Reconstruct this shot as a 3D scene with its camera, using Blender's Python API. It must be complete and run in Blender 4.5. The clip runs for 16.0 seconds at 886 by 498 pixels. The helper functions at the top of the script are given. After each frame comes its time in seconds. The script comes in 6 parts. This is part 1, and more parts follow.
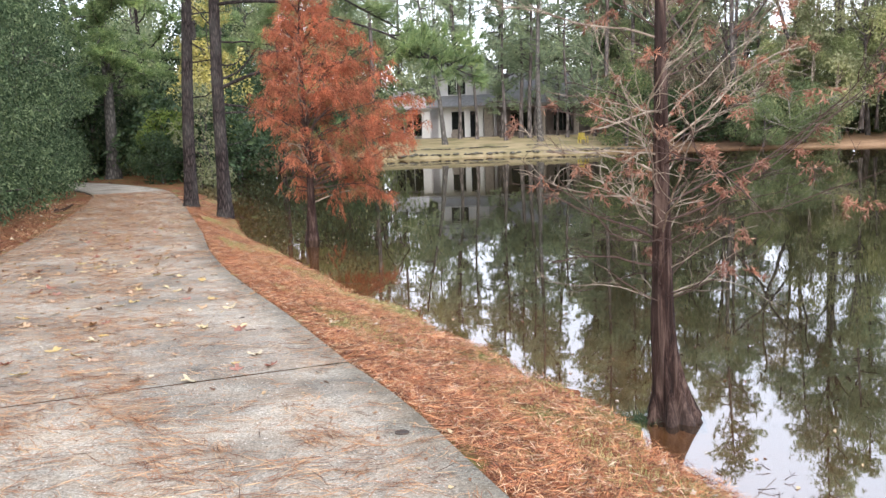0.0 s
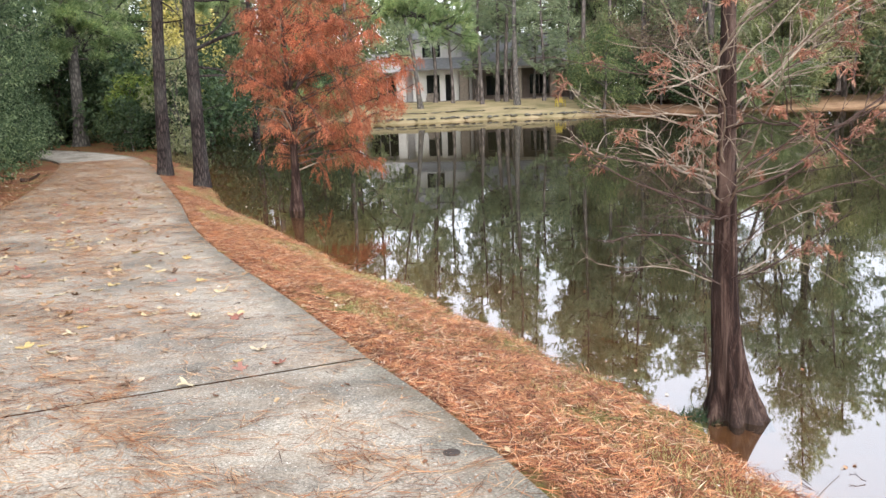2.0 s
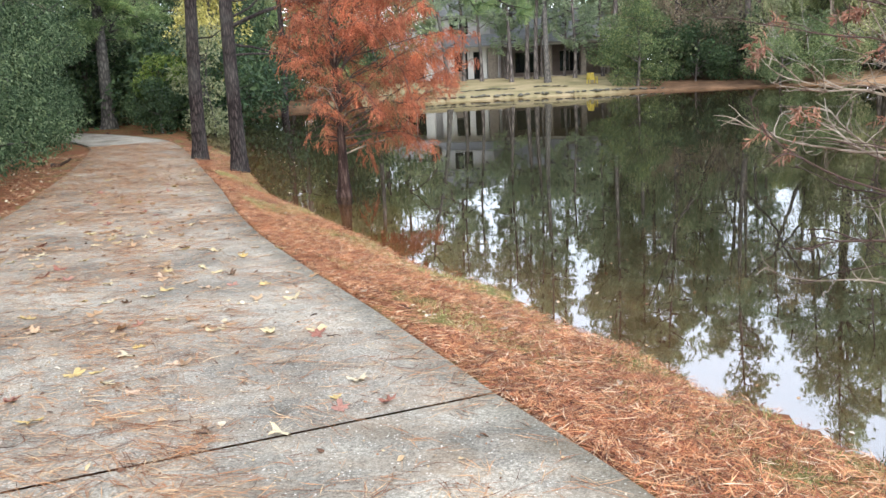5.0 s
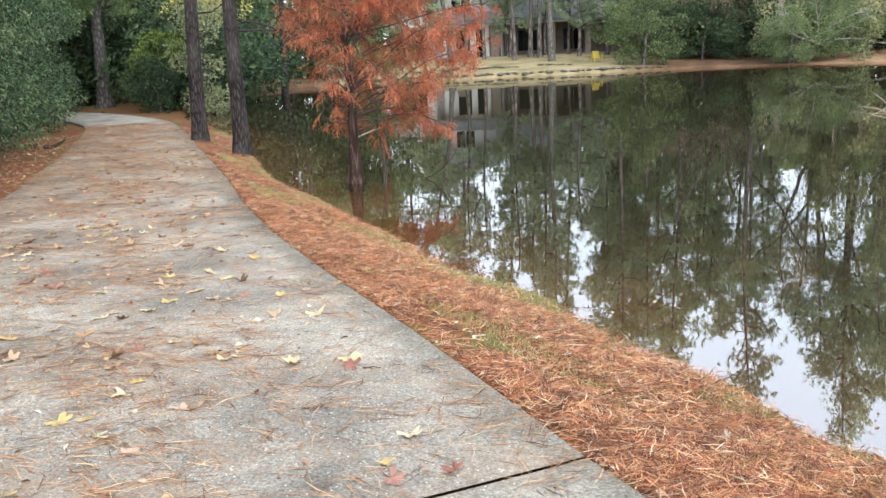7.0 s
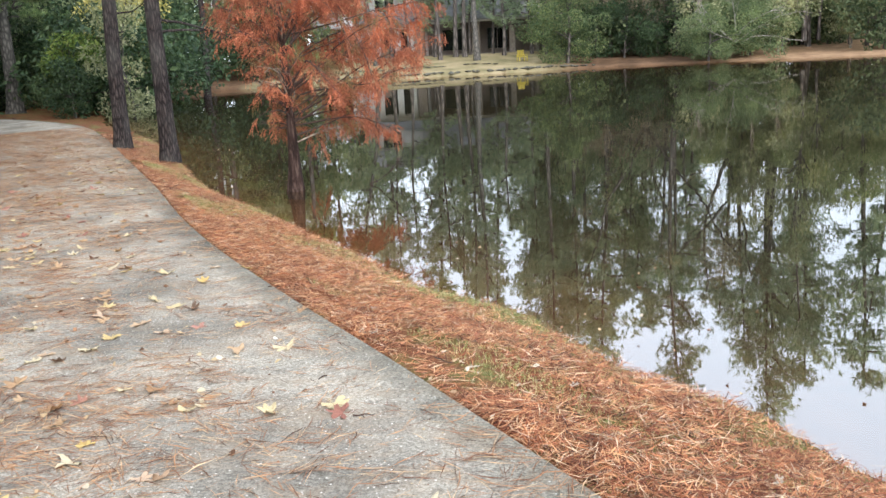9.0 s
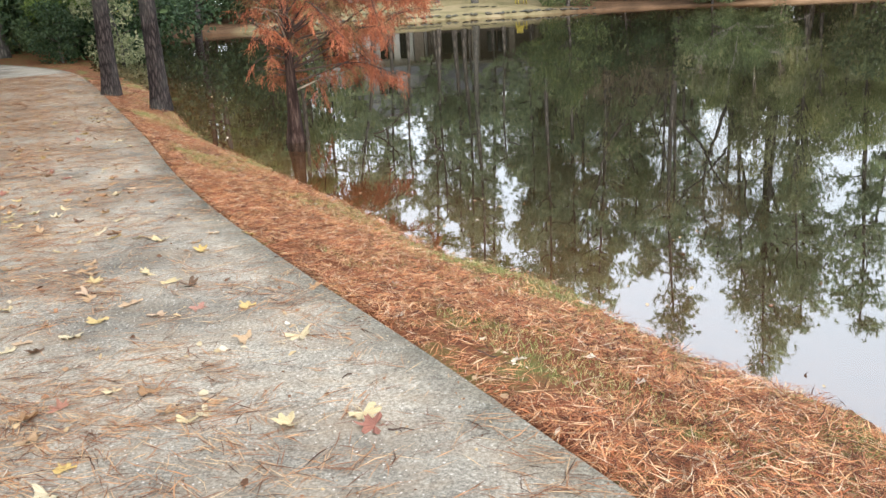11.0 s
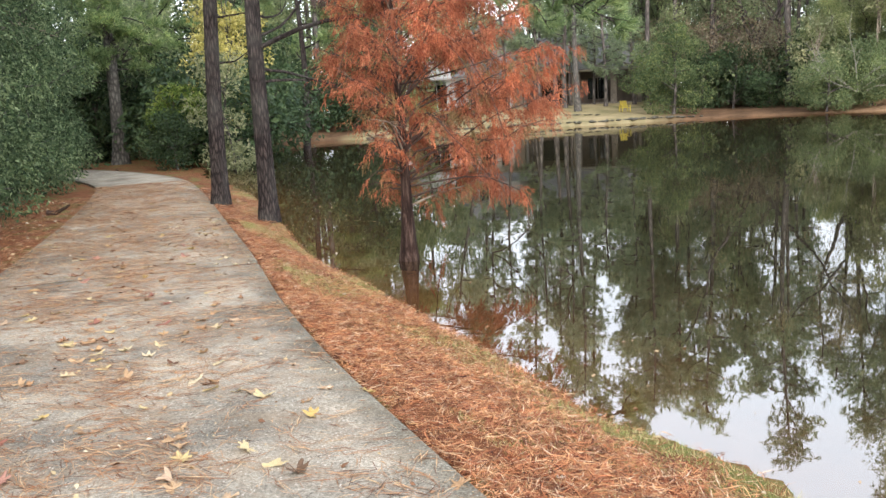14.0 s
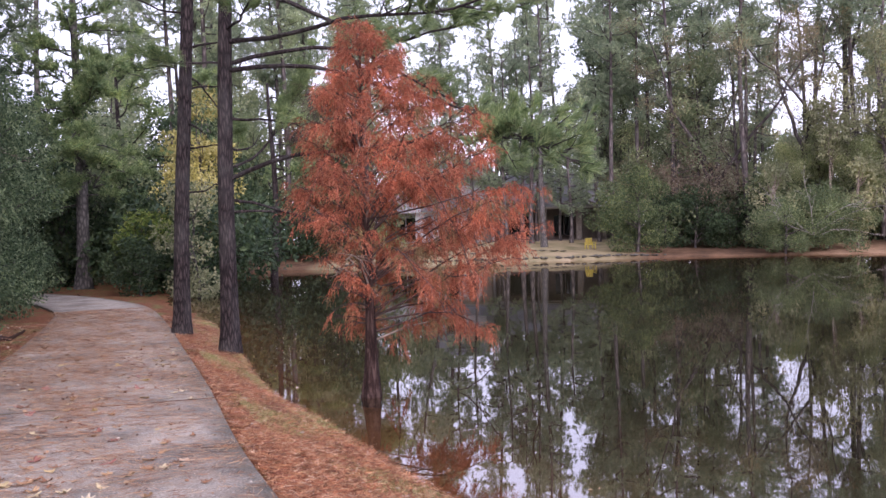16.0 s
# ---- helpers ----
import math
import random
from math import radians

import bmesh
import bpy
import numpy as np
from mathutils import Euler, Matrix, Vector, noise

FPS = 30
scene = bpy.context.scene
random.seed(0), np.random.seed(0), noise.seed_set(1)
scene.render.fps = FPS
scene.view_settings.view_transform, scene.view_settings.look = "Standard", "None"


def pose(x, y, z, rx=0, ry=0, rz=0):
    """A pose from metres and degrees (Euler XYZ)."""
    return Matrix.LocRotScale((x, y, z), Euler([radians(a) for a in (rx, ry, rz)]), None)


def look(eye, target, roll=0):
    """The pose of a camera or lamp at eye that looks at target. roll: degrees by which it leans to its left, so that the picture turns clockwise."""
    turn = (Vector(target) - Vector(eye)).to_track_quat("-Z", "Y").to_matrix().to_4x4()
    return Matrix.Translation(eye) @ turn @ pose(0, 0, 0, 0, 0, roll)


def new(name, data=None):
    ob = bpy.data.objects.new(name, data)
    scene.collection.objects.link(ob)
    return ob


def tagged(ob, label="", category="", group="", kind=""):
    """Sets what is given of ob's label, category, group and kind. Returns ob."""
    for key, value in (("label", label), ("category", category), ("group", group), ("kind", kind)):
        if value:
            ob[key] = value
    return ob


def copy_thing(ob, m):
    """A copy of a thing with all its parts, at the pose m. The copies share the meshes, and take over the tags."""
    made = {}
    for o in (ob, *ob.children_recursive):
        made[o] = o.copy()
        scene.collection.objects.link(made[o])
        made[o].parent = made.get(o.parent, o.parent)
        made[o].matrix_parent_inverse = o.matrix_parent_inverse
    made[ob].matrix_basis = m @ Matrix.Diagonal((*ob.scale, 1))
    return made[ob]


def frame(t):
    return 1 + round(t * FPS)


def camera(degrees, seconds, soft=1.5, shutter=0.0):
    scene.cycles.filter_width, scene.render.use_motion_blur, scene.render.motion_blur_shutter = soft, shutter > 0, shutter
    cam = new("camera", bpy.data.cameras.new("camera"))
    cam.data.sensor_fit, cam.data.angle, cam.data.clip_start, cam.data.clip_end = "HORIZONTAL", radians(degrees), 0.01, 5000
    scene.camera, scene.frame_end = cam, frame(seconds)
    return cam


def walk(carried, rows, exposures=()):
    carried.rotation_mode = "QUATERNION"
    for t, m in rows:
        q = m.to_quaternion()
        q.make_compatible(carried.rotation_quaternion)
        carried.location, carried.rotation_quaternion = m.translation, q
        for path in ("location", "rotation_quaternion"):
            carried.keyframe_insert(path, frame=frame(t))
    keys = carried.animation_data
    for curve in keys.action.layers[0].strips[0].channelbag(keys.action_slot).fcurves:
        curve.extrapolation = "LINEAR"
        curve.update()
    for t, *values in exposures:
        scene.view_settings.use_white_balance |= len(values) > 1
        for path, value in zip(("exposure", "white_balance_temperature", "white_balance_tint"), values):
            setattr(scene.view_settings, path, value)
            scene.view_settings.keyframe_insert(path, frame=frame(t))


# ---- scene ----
cam = camera(54.7, 16.0)
PATH = [
    (0, (1.155, 0.495, 1.483), (0.651, 2.412, 1.214), -1.9),
    (0.5, (0.977, 0.628, 1.482), (0.531, 2.553, 1.17), -3.2),
    (1, (0.838, 0.754, 1.488), (0.411, 2.679, 1.154), -4.5),
    (1.5, (0.749, 0.944, 1.484), (0.271, 2.859, 1.162), -3.1),
    (2, (0.644, 1.114, 1.478), (0.202, 3.032, 1.126), -2.2),
    (2.5, (0.475, 1.282, 1.479), (0.131, 3.212, 1.084), -3.6),
    (3, (0.366, 1.383, 1.476), (-0.007, 3.301, 1.048), -3.8),
    (3.5, (0.286, 1.521, 1.476), (-0.144, 3.432, 1.072), -2.2),
    (4, (0.177, 1.672, 1.469), (-0.27, 3.581, 1.077), -1.9),
    (4.5, (-0.001, 1.798, 1.487), (-0.424, 3.716, 1.109), -2.8),
    (5, (-0.119, 1.927, 1.473), (-0.613, 3.824, 1.076), -2.8),
    (7.5, (-0.726, 2.828, 1.497), (-1.205, 4.715, 1.04), -2.4),
    (8, (-0.811, 2.908, 1.498), (-1.207, 4.811, 1.026), -1.4),
    (8.5, (-0.929, 3.026, 1.503), (-1.253, 4.949, 1.062), -3.1),
    (11, (-1.365, 3.802, 1.473), (-1.675, 5.693, 0.898), -3.1),
    (11.5, (-1.371, 3.957, 1.472), (-1.735, 5.835, 0.888), -1.6),
    (12, (-1.444, 4.106, 1.467), (-1.842, 5.974, 0.874), -1.4),
    (12.5, (-1.598, 4.263, 1.486), (-1.999, 6.139, 0.92), -3.4),
    (13, (-1.694, 4.449, 1.478), (-2.144, 6.321, 0.934), -3.9),
    (13.5, (-1.779, 4.668, 1.499), (-2.293, 6.544, 1.032), -2.4),
    (14, (-1.903, 4.831, 1.518), (-2.427, 6.733, 1.188), -3.2),
    (14.5, (-1.928, 4.902, 1.558), (-2.442, 6.825, 1.369), -3.3),
    (15, (-1.876, 4.854, 1.578), (-2.406, 6.783, 1.542), -1.9),
    (15.5, (-1.887, 4.887, 1.58), (-2.416, 6.816, 1.601), -2.1),
    (16, (-1.905, 4.934, 1.561), (-2.349, 6.884, 1.532), -1.7),
]
walk(cam, [(t, look(eye, target, roll)) for t, eye, target, roll in PATH],
     [(0, 0.38, 5980, 13), (2, 0.41, 6150, 12), (4, 0.38, 6050, 9), (5, 0.44, 5800, 8), (8.5, 0.41, 5800, 7), (11, 0.33, 6100, 7), (13.5, 0.36, 6120, 8),
      (14.2, 0.46, 6200, 9), (14.55, 0.55, 6150, 10), (14.8, 0.26, 5850, 20), (15.2, 0.06, 5680, 29), (16, -0.08, 5750, 35)])

# ---- world and light: an even overcast sky with a weak, wide sun ----
SUN_EL, SUN_AZ = radians(32), radians(155)
world = bpy.data.worlds.new("overcast_sky")
scene.world = world
world.use_nodes = True
wn, wl = world.node_tree.nodes, world.node_tree.links
wn.clear()
sky = wn.new("ShaderNodeTexSky")
sky.sky_type, sky.sun_disc, sky.sun_elevation, sky.sun_rotation = "NISHITA", False, SUN_EL, SUN_AZ
sky.air_density, sky.dust_density = 1.0, 4.0
bg_sky, bg_cloud, add = wn.new("ShaderNodeBackground"), wn.new("ShaderNodeBackground"), wn.new("ShaderNodeAddShader")
bg_sky.inputs["Strength"].default_value = 0.05
bg_cloud.inputs["Strength"].default_value = 1.0
up, part_z, veil = wn.new("ShaderNodeTexCoord"), wn.new("ShaderNodeSeparateXYZ"), wn.new("ShaderNodeValToRGB")
veil.color_ramp.interpolation = "EASE"
veil.color_ramp.elements[0].color, veil.color_ramp.elements[0].position = (1.78, 1.8, 1.87, 1), 0.05
veil.color_ramp.elements[1].color, veil.color_ramp.elements[1].position = (0.84, 0.87, 0.94, 1), 0.9
wl.new(up.outputs["Generated"], part_z.inputs[0])
wl.new(part_z.outputs["Z"], veil.inputs[0])
wl.new(veil.outputs[0], bg_cloud.inputs["Color"])
wout = wn.new("ShaderNodeOutputWorld")
wl.new(sky.outputs[0], bg_sky.inputs["Color"])
wl.new(bg_sky.outputs[0], add.inputs[0])
wl.new(bg_cloud.outputs[0], add.inputs[1])
wl.new(add.outputs[0], wout.inputs["Surface"])
sun = new("sun", bpy.data.lights.new("sun", "SUN"))
sun.data.energy, sun.data.angle, sun.data.color = 1.9, radians(40), (1.0, 0.96, 0.9)
sun.matrix_world = look((0, 0, 0), (-math.sin(SUN_AZ) * math.cos(SUN_EL), -math.cos(SUN_AZ) * math.cos(SUN_EL), -math.sin(SUN_EL)))


# ---- materials ----
class Mat:
    """A node material with a few short ways to add nodes."""

    def __init__(self, name, rough=0.8, spec=0.3):
        self.mat = bpy.data.materials.new(name)
        self.mat.use_nodes = True
        self.n, self.l = self.mat.node_tree.nodes, self.mat.node_tree.links
        self.b = self.n["Principled BSDF"]
        self.b.inputs["Roughness"].default_value = rough
        self.b.inputs["Specular IOR Level"].default_value = spec

    def co(self, stretch=(1, 1, 1), world=True):
        if world:
            src = self.n.new("ShaderNodeNewGeometry").outputs["Position"]
        else:
            src = self.n.new("ShaderNodeTexCoord").outputs["Object"]
        m = self.n.new("ShaderNodeMapping")
        m.inputs["Scale"].default_value = stretch
        self.l.new(src, m.inputs["Vector"])
        return m.outputs[0]

    def noise(self, scale, detail=4, rough=0.55, stretch=(1, 1, 1), world=True, warp=0.0):
        t = self.n.new("ShaderNodeTexNoise")
        t.inputs["Scale"].default_value, t.inputs["Detail"].default_value, t.inputs["Roughness"].default_value = scale, detail, rough
        t.inputs["Distortion"].default_value = warp
        self.l.new(self.co(stretch, world), t.inputs["Vector"])
        return t.outputs["Fac"]

    def voronoi(self, scale, stretch=(1, 1, 1), world=True, feature="DISTANCE_TO_EDGE"):
        t = self.n.new("ShaderNodeTexVoronoi")
        t.feature = feature
        t.inputs["Scale"].default_value = scale
        self.l.new(self.co(stretch, world), t.inputs["Vector"])
        return t.outputs["Distance"]

    def ramp(self, fac, stops):
        r = self.n.new("ShaderNodeValToRGB")
        e = r.color_ramp.elements
        while len(e) < len(stops):
            e.new(0.5)
        for el, (p, c) in zip(e, stops):
            el.position, el.color = p, (*c, 1) if len(c) == 3 else c
        self.l.new(fac, r.inputs[0])
        return r.outputs[0]

    def mix(self, fac, a, b, blend="MIX"):
        m = self.n.new("ShaderNodeMix")
        m.data_type, m.blend_type = "RGBA", blend
        for sock, v in ((m.inputs[0], fac), (m.inputs[6], a), (m.inputs[7], b)):
            if isinstance(v, (float, int)):
                sock.default_value = v
            elif isinstance(v, tuple):
                sock.default_value = (*v, 1)
            else:
                self.l.new(v, sock)
        return m.outputs[2]

    def math(self, op, a, b=0.0):
        m = self.n.new("ShaderNodeMath")
        m.operation, m.use_clamp = op, False
        for sock, v in zip(m.inputs, (a, b)):
            if isinstance(v, (float, int)):
                sock.default_value = v
            else:
                self.l.new(v, sock)
        return m.outputs[0]

    def island(self):
        return self.n.new("ShaderNodeNewGeometry").outputs["Random Per Island"]

    def single(self):
        return self.n.new("ShaderNodeObjectInfo").outputs["Random"]

    def axis(self, which):
        s = self.n.new("ShaderNodeSeparateXYZ")
        self.l.new(self.n.new("ShaderNodeNewGeometry").outputs["Position"], s.inputs[0])
        return s.outputs[which]

    def color(self, c):
        if isinstance(c, tuple):
            self.b.inputs["Base Color"].default_value = (*c, 1)
        else:
            self.l.new(c, self.b.inputs["Base Color"])
        return self

    def bump(self, height, strength=0.4, distance=0.02):
        b = self.n.new("ShaderNodeBump")
        b.inputs["Strength"].default_value, b.inputs["Distance"].default_value = strength, distance
        self.l.new(height, b.inputs["Height"])
        self.l.new(b.outputs[0], self.b.inputs["Normal"])
        return self

    def rough(self, v):
        self.l.new(v, self.b.inputs["Roughness"])
        return self


def leafy(name, dark, mid, light, rough=0.55, clump=0.7, trans=0.25):
    """Leaves: each leaf its own tone, and clumps of lighter and darker growth."""
    m = Mat(name, rough, 0.35)
    own = m.ramp(m.island(), [(0, dark), (0.55, mid), (1, light)])
    big = m.ramp(m.noise(clump, 3), [(0.33, (0.6, 0.64, 0.6)), (0.52, (0.95, 0.95, 0.92)), (0.68, (1.35, 1.3, 1.15))])
    m.color(m.mix(1.0, own, big, "MULTIPLY"))
    if trans:
        t = m.n.new("ShaderNodeBsdfTranslucent")
        mixer = m.n.new("ShaderNodeMixShader")
        mixer.inputs[0].default_value = trans
        m.l.new(m.mix(1.0, own, big, "MULTIPLY"), t.inputs["Color"])
        m.l.new(m.b.outputs[0], mixer.inputs[1])
        m.l.new(t.outputs[0], mixer.inputs[2])
        m.l.new(mixer.outputs[0], m.n["Material Output"].inputs["Surface"])
    return m.mat


def bark(name, deep, mid, high, scale, plates=0.25):
    m = Mat(name, 0.9, 0.2)
    v = m.voronoi(scale, (1, 1, plates), world=False)
    n = m.noise(scale * 2.5, 6, 0.65, (1, 1, plates), world=False, warp=0.6)
    h = m.math("MULTIPLY", m.math("MINIMUM", m.math("MULTIPLY", v, 3.0), 1.0), n)
    c = m.ramp(h, [(0.05, deep), (0.3, mid), (0.62, high)])
    c = m.mix(m.ramp(m.noise(1.1, 3, world=False), [(0.45, (0, 0, 0)), (0.75, (0.5, 0.5, 0.5))]), c, (0.16, 0.155, 0.14))
    return m.color(c).bump(h, 0.9, 0.03).mat


def fibre_bark(name, deep, mid, high):
    m = Mat(name, 0.85, 0.2)
    n = m.noise(21, 6, 0.75, (1, 1, 0.08), world=False, warp=0.8)
    c = m.ramp(n, [(0.36, deep), (0.5, mid), (0.64, high)])
    c = m.mix(m.ramp(m.noise(2.2, 4, stretch=(1, 1, 0.4), world=False), [(0.5, (0, 0, 0)), (0.75, (0.3, 0.3, 0.3))]), c, (0.19, 0.15, 0.13))
    return m.color(c).bump(n, 1.0, 0.03).mat


MAT = {}


def concrete():
    m = Mat("worn_concrete", 0.88, 0.2)
    fine = m.ramp(m.noise(70, 9, 0.85), [(0.34, (0.1, 0.094, 0.08)), (0.48, (0.38, 0.362, 0.315)), (0.62, (0.76, 0.73, 0.65))])
    grime = m.ramp(m.noise(0.9, 7, 0.62, warp=0.4), [(0.36, (0.48, 0.48, 0.47)), (0.5, (0.84, 0.83, 0.81)), (0.62, (1.12, 1.1, 1.06))])
    blot = m.ramp(m.noise(7, 6, 0.7), [(0.3, (0.8, 0.8, 0.8)), (0.6, (1.05, 1.05, 1.05))])
    c = m.mix(1.0, m.mix(1.0, fine, grime, "MULTIPLY"), blot, "MULTIPLY")
    tan = m.ramp(m.noise(2.6, 7, 0.7, (0.8, 1.7, 1), warp=0.5), [(0.45, (0, 0, 0)), (0.72, (0.5, 0.5, 0.5))])
    c = m.mix(tan, c, (0.42, 0.31, 0.2))
    grit = m.ramp(m.voronoi(42, feature="F1"), [(0.13, (1, 1, 1)), (0.22, (0, 0, 0))])
    some = m.ramp(m.noise(23, 3), [(0.5, (0, 0, 0)), (0.54, (0.95, 0.95, 0.95))])
    c = m.mix(m.mix(1.0, grit, some, "MULTIPLY"), c, (0.84, 0.82, 0.77))
    pits = m.ramp(m.voronoi(33, feature="F1"), [(0.1, (1, 1, 1)), (0.18, (0, 0, 0))])
    c = m.mix(m.mix(1.0, pits, m.ramp(m.noise(6, 3), [(0.5, (0, 0, 0)), (0.58, (0.75, 0.75, 0.75))]), "MULTIPLY"), c, (0.1, 0.085, 0.07))
    at = m.n.new("ShaderNodeAttribute")
    at.attribute_name = "from_edge"
    rim = m.ramp(m.math("ADD", at.outputs["Fac"], m.math("MULTIPLY", m.noise(4, 6, 0.7), 0.5)), [(0.3, (0.75, 0.75, 0.75)), (0.52, (0, 0, 0))])
    c = m.mix(rim, c, m.mix(1.0, c, (0.5, 0.52, 0.5), "MULTIPLY"))
    tone = m.ramp(m.single(), [(0, (1.0, 0.94, 0.9)), (1, (1.06, 1.0, 0.94))])
    c = m.mix(1.0, c, tone, "MULTIPLY")
    return m.color(c).bump(m.noise(110, 6, 0.75), 0.5, 0.006).mat


def ground_mat():
    """Pine straw with thin grass near the path, yellow-green lawn across the water, brown litter under the woods, silty
    bed below the water, darkened with depth for its murk.
    """
    m = Mat("pine_straw_and_grass", 0.95, 0.15)
    straw = m.ramp(m.noise(62, 8, 0.8, (1, 2.4, 1), warp=1.6), [(0.32, (0.03, 0.013, 0.008)), (0.48, (0.17, 0.066, 0.031)), (0.66, (0.5, 0.22, 0.105))])
    green = m.ramp(m.noise(40, 6, 0.7), [(0.3, (0.06, 0.08, 0.02)), (0.7, (0.26, 0.28, 0.09))])
    patch = m.ramp(m.noise(1.9, 6, 0.68), [(0.5, (0, 0, 0)), (0.62, (0.8, 0.8, 0.8))])
    bank = m.mix(patch, straw, green)
    lawn = m.ramp(m.noise(0.5, 6, 0.6), [(0.3, (0.2, 0.18, 0.085)), (0.5, (0.36, 0.295, 0.16)), (0.72, (0.5, 0.385, 0.235))])
    far = m.ramp(m.math("DIVIDE", m.axis(1), 100.0), [(0.44, (0, 0, 0)), (0.5, (1, 1, 1))])
    c = m.mix(far, bank, lawn)
    wood = m.ramp(m.math("DIVIDE", m.math("ADD", m.axis(0), 4.5), 60.0), [(0.0, (0, 0, 0)), (0.06, (1, 1, 1))])
    woods = m.ramp(m.noise(0.9, 6, 0.7), [(0.3, (0.07, 0.043, 0.026)), (0.7, (0.26, 0.15, 0.085))])
    c = m.mix(m.mix(1.0, wood, far, "MULTIPLY"), c, woods)
    west = m.ramp(m.math("DIVIDE", m.axis(0), -60.0), [(0.375, (0, 0, 0)), (0.4, (1, 1, 1))])
    c = m.mix(m.mix(1.0, west, far, "MULTIPLY"), c, woods)
    clay = m.ramp(m.noise(1.4, 6, 0.7), [(0.3, (0.26, 0.15, 0.085)), (0.7, (0.52, 0.34, 0.2))])
    east = m.ramp(m.math("DIVIDE", m.axis(0), 60.0), [(0.13, (0, 0, 0)), (0.21, (1, 1, 1))])
    c = m.mix(m.mix(1.0, east, far, "MULTIPLY"), c, clay)
    # brown bed by the shore; the water's murk is painted in with depth
    silt_murk = m.ramp(m.math("ADD", m.math("MULTIPLY", m.axis(2), 0.6), 1.0), [(0.3, (0.035, 0.036, 0.018)), (0.62, (0.1, 0.065, 0.032)), (0.735, (0.36, 0.19, 0.09))])
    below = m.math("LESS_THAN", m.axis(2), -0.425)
    c = m.mix(below, c, m.mix(0.5, silt_murk, m.ramp(m.noise(5, 5), [(0.3, (0.3, 0.3, 0.3)), (0.7, (1, 1, 1))]), "MULTIPLY"))
    return m.color(c).bump(m.noise(60, 6, 0.7), 0.5, 0.02).mat


def water_mat():
    m = Mat("still_pond_water", 0.015, 0.5)
    n, l = m.n, m.l
    m.b.inputs["Base Color"].default_value = (0.03, 0.029, 0.021, 1)
    m.b.inputs["Roughness"].default_value = 0.6
    m.b.inputs["Specular IOR Level"].default_value = 0.0
    clear = n.new("ShaderNodeBsdfTransparent")
    clear.inputs["Color"].default_value = (0.8, 0.66, 0.44, 1)
    body = n.new("ShaderNodeMixShader")
    body.inputs[0].default_value = 0.68
    l.new(m.b.outputs[0], body.inputs[1])
    l.new(clear.outputs[0], body.inputs[2])
    gloss = n.new("ShaderNodeBsdfGlossy")
    gloss.inputs["Roughness"].default_value = 0.012
    gloss.inputs["Color"].default_value = (0.98, 0.98, 0.97, 1)
    wave = m.math("ADD", m.noise(1.0, 2, 0.4, (0.5, 1.4, 1)), m.math("MULTIPLY", m.noise(3.6, 2, 0.45, (0.3, 1.5, 1)), 0.13))
    bmp = n.new("ShaderNodeBump")
    bmp.inputs["Strength"].default_value, bmp.inputs["Distance"].default_value = 0.06, 0.02
    l.new(wave, bmp.inputs["Height"])
    l.new(bmp.outputs[0], gloss.inputs["Normal"])
    lw = n.new("ShaderNodeLayerWeight")
    lw.inputs["Blend"].default_value = 0.5
    shine = m.ramp(lw.outputs["Facing"], [(0.0, (0.03, 0.03, 0.03)), (0.3, (0.1, 0.1, 0.1)), (0.56, (0.35, 0.35, 0.35)), (0.78, (0.37, 0.37, 0.37)), (0.9, (0.48, 0.48, 0.48)), (0.97, (0.7, 0.7, 0.7))])
    top = n.new("ShaderNodeMixShader")
    l.new(shine, top.inputs[0])
    l.new(body.outputs[0], top.inputs[1])
    l.new(gloss.outputs[0], top.inputs[2])
    l.new(top.outputs[0], n["Material Output"].inputs["Surface"])
    return m.mat


def plain(name, base, rough=0.7, spec=0.3, scale=6.0, vary=0.18, bump=0.15, world=False):
    """Paint, stone and the like: a base colour with stains and grain."""
    m = Mat(name, rough, spec)
    lo, hi = tuple(c * (1 - vary) for c in base), tuple(min(1, c * (1 + vary)) for c in base)
    c = m.ramp(m.noise(scale, 6, 0.65, world=world), [(0.3, lo), (0.7, hi)])
    return m.color(c).bump(m.noise(scale * 8, 4, world=world), bump, 0.01).mat


def by_island(name, stops, rough=0.7):
    m = Mat(name, rough, 0.25)
    return m.color(m.ramp(m.island(), stops)).mat


def by_thing(name, stops, rough=0.7):
    m = Mat(name, rough, 0.3)
    c = m.ramp(m.single(), stops)
    spots = m.ramp(m.noise(60, 4, world=False), [(0.4, (0.75, 0.7, 0.65)), (0.6, (1, 1, 1))])
    return m.color(m.mix(1.0, c, spots, "MULTIPLY")).bump(m.noise(90, 3, world=False), 0.4, 0.004).mat


MAT["concrete"] = concrete()
MAT["ground"] = ground_mat()
MAT["water"] = water_mat()
MAT["pine_bark"] = bark("scaly_pine_bark", (0.016, 0.012, 0.012), (0.058, 0.044, 0.04), (0.11, 0.085, 0.078), 21, 0.2)
MAT["far_bark"] = bark("far_bark", (0.06, 0.05, 0.045), (0.135, 0.112, 0.1), (0.23, 0.195, 0.175), 4, 0.3)
MAT["grey_bark"] = bark("grey_bark", (0.06, 0.055, 0.05), (0.14, 0.125, 0.11), (0.25, 0.23, 0.2), 7, 0.4)
MAT["cypress_bark"] = fibre_bark("fibrous_cypress_bark", (0.01, 0.0055, 0.0045), (0.041, 0.022, 0.017), (0.145, 0.096, 0.076))
tw = Mat("pale_twig", 0.75, 0.25)
tone = tw.math("ADD", tw.math("MULTIPLY", tw.island(), 0.4), tw.math("MULTIPLY", tw.noise(7, 5, 0.7), 0.6))
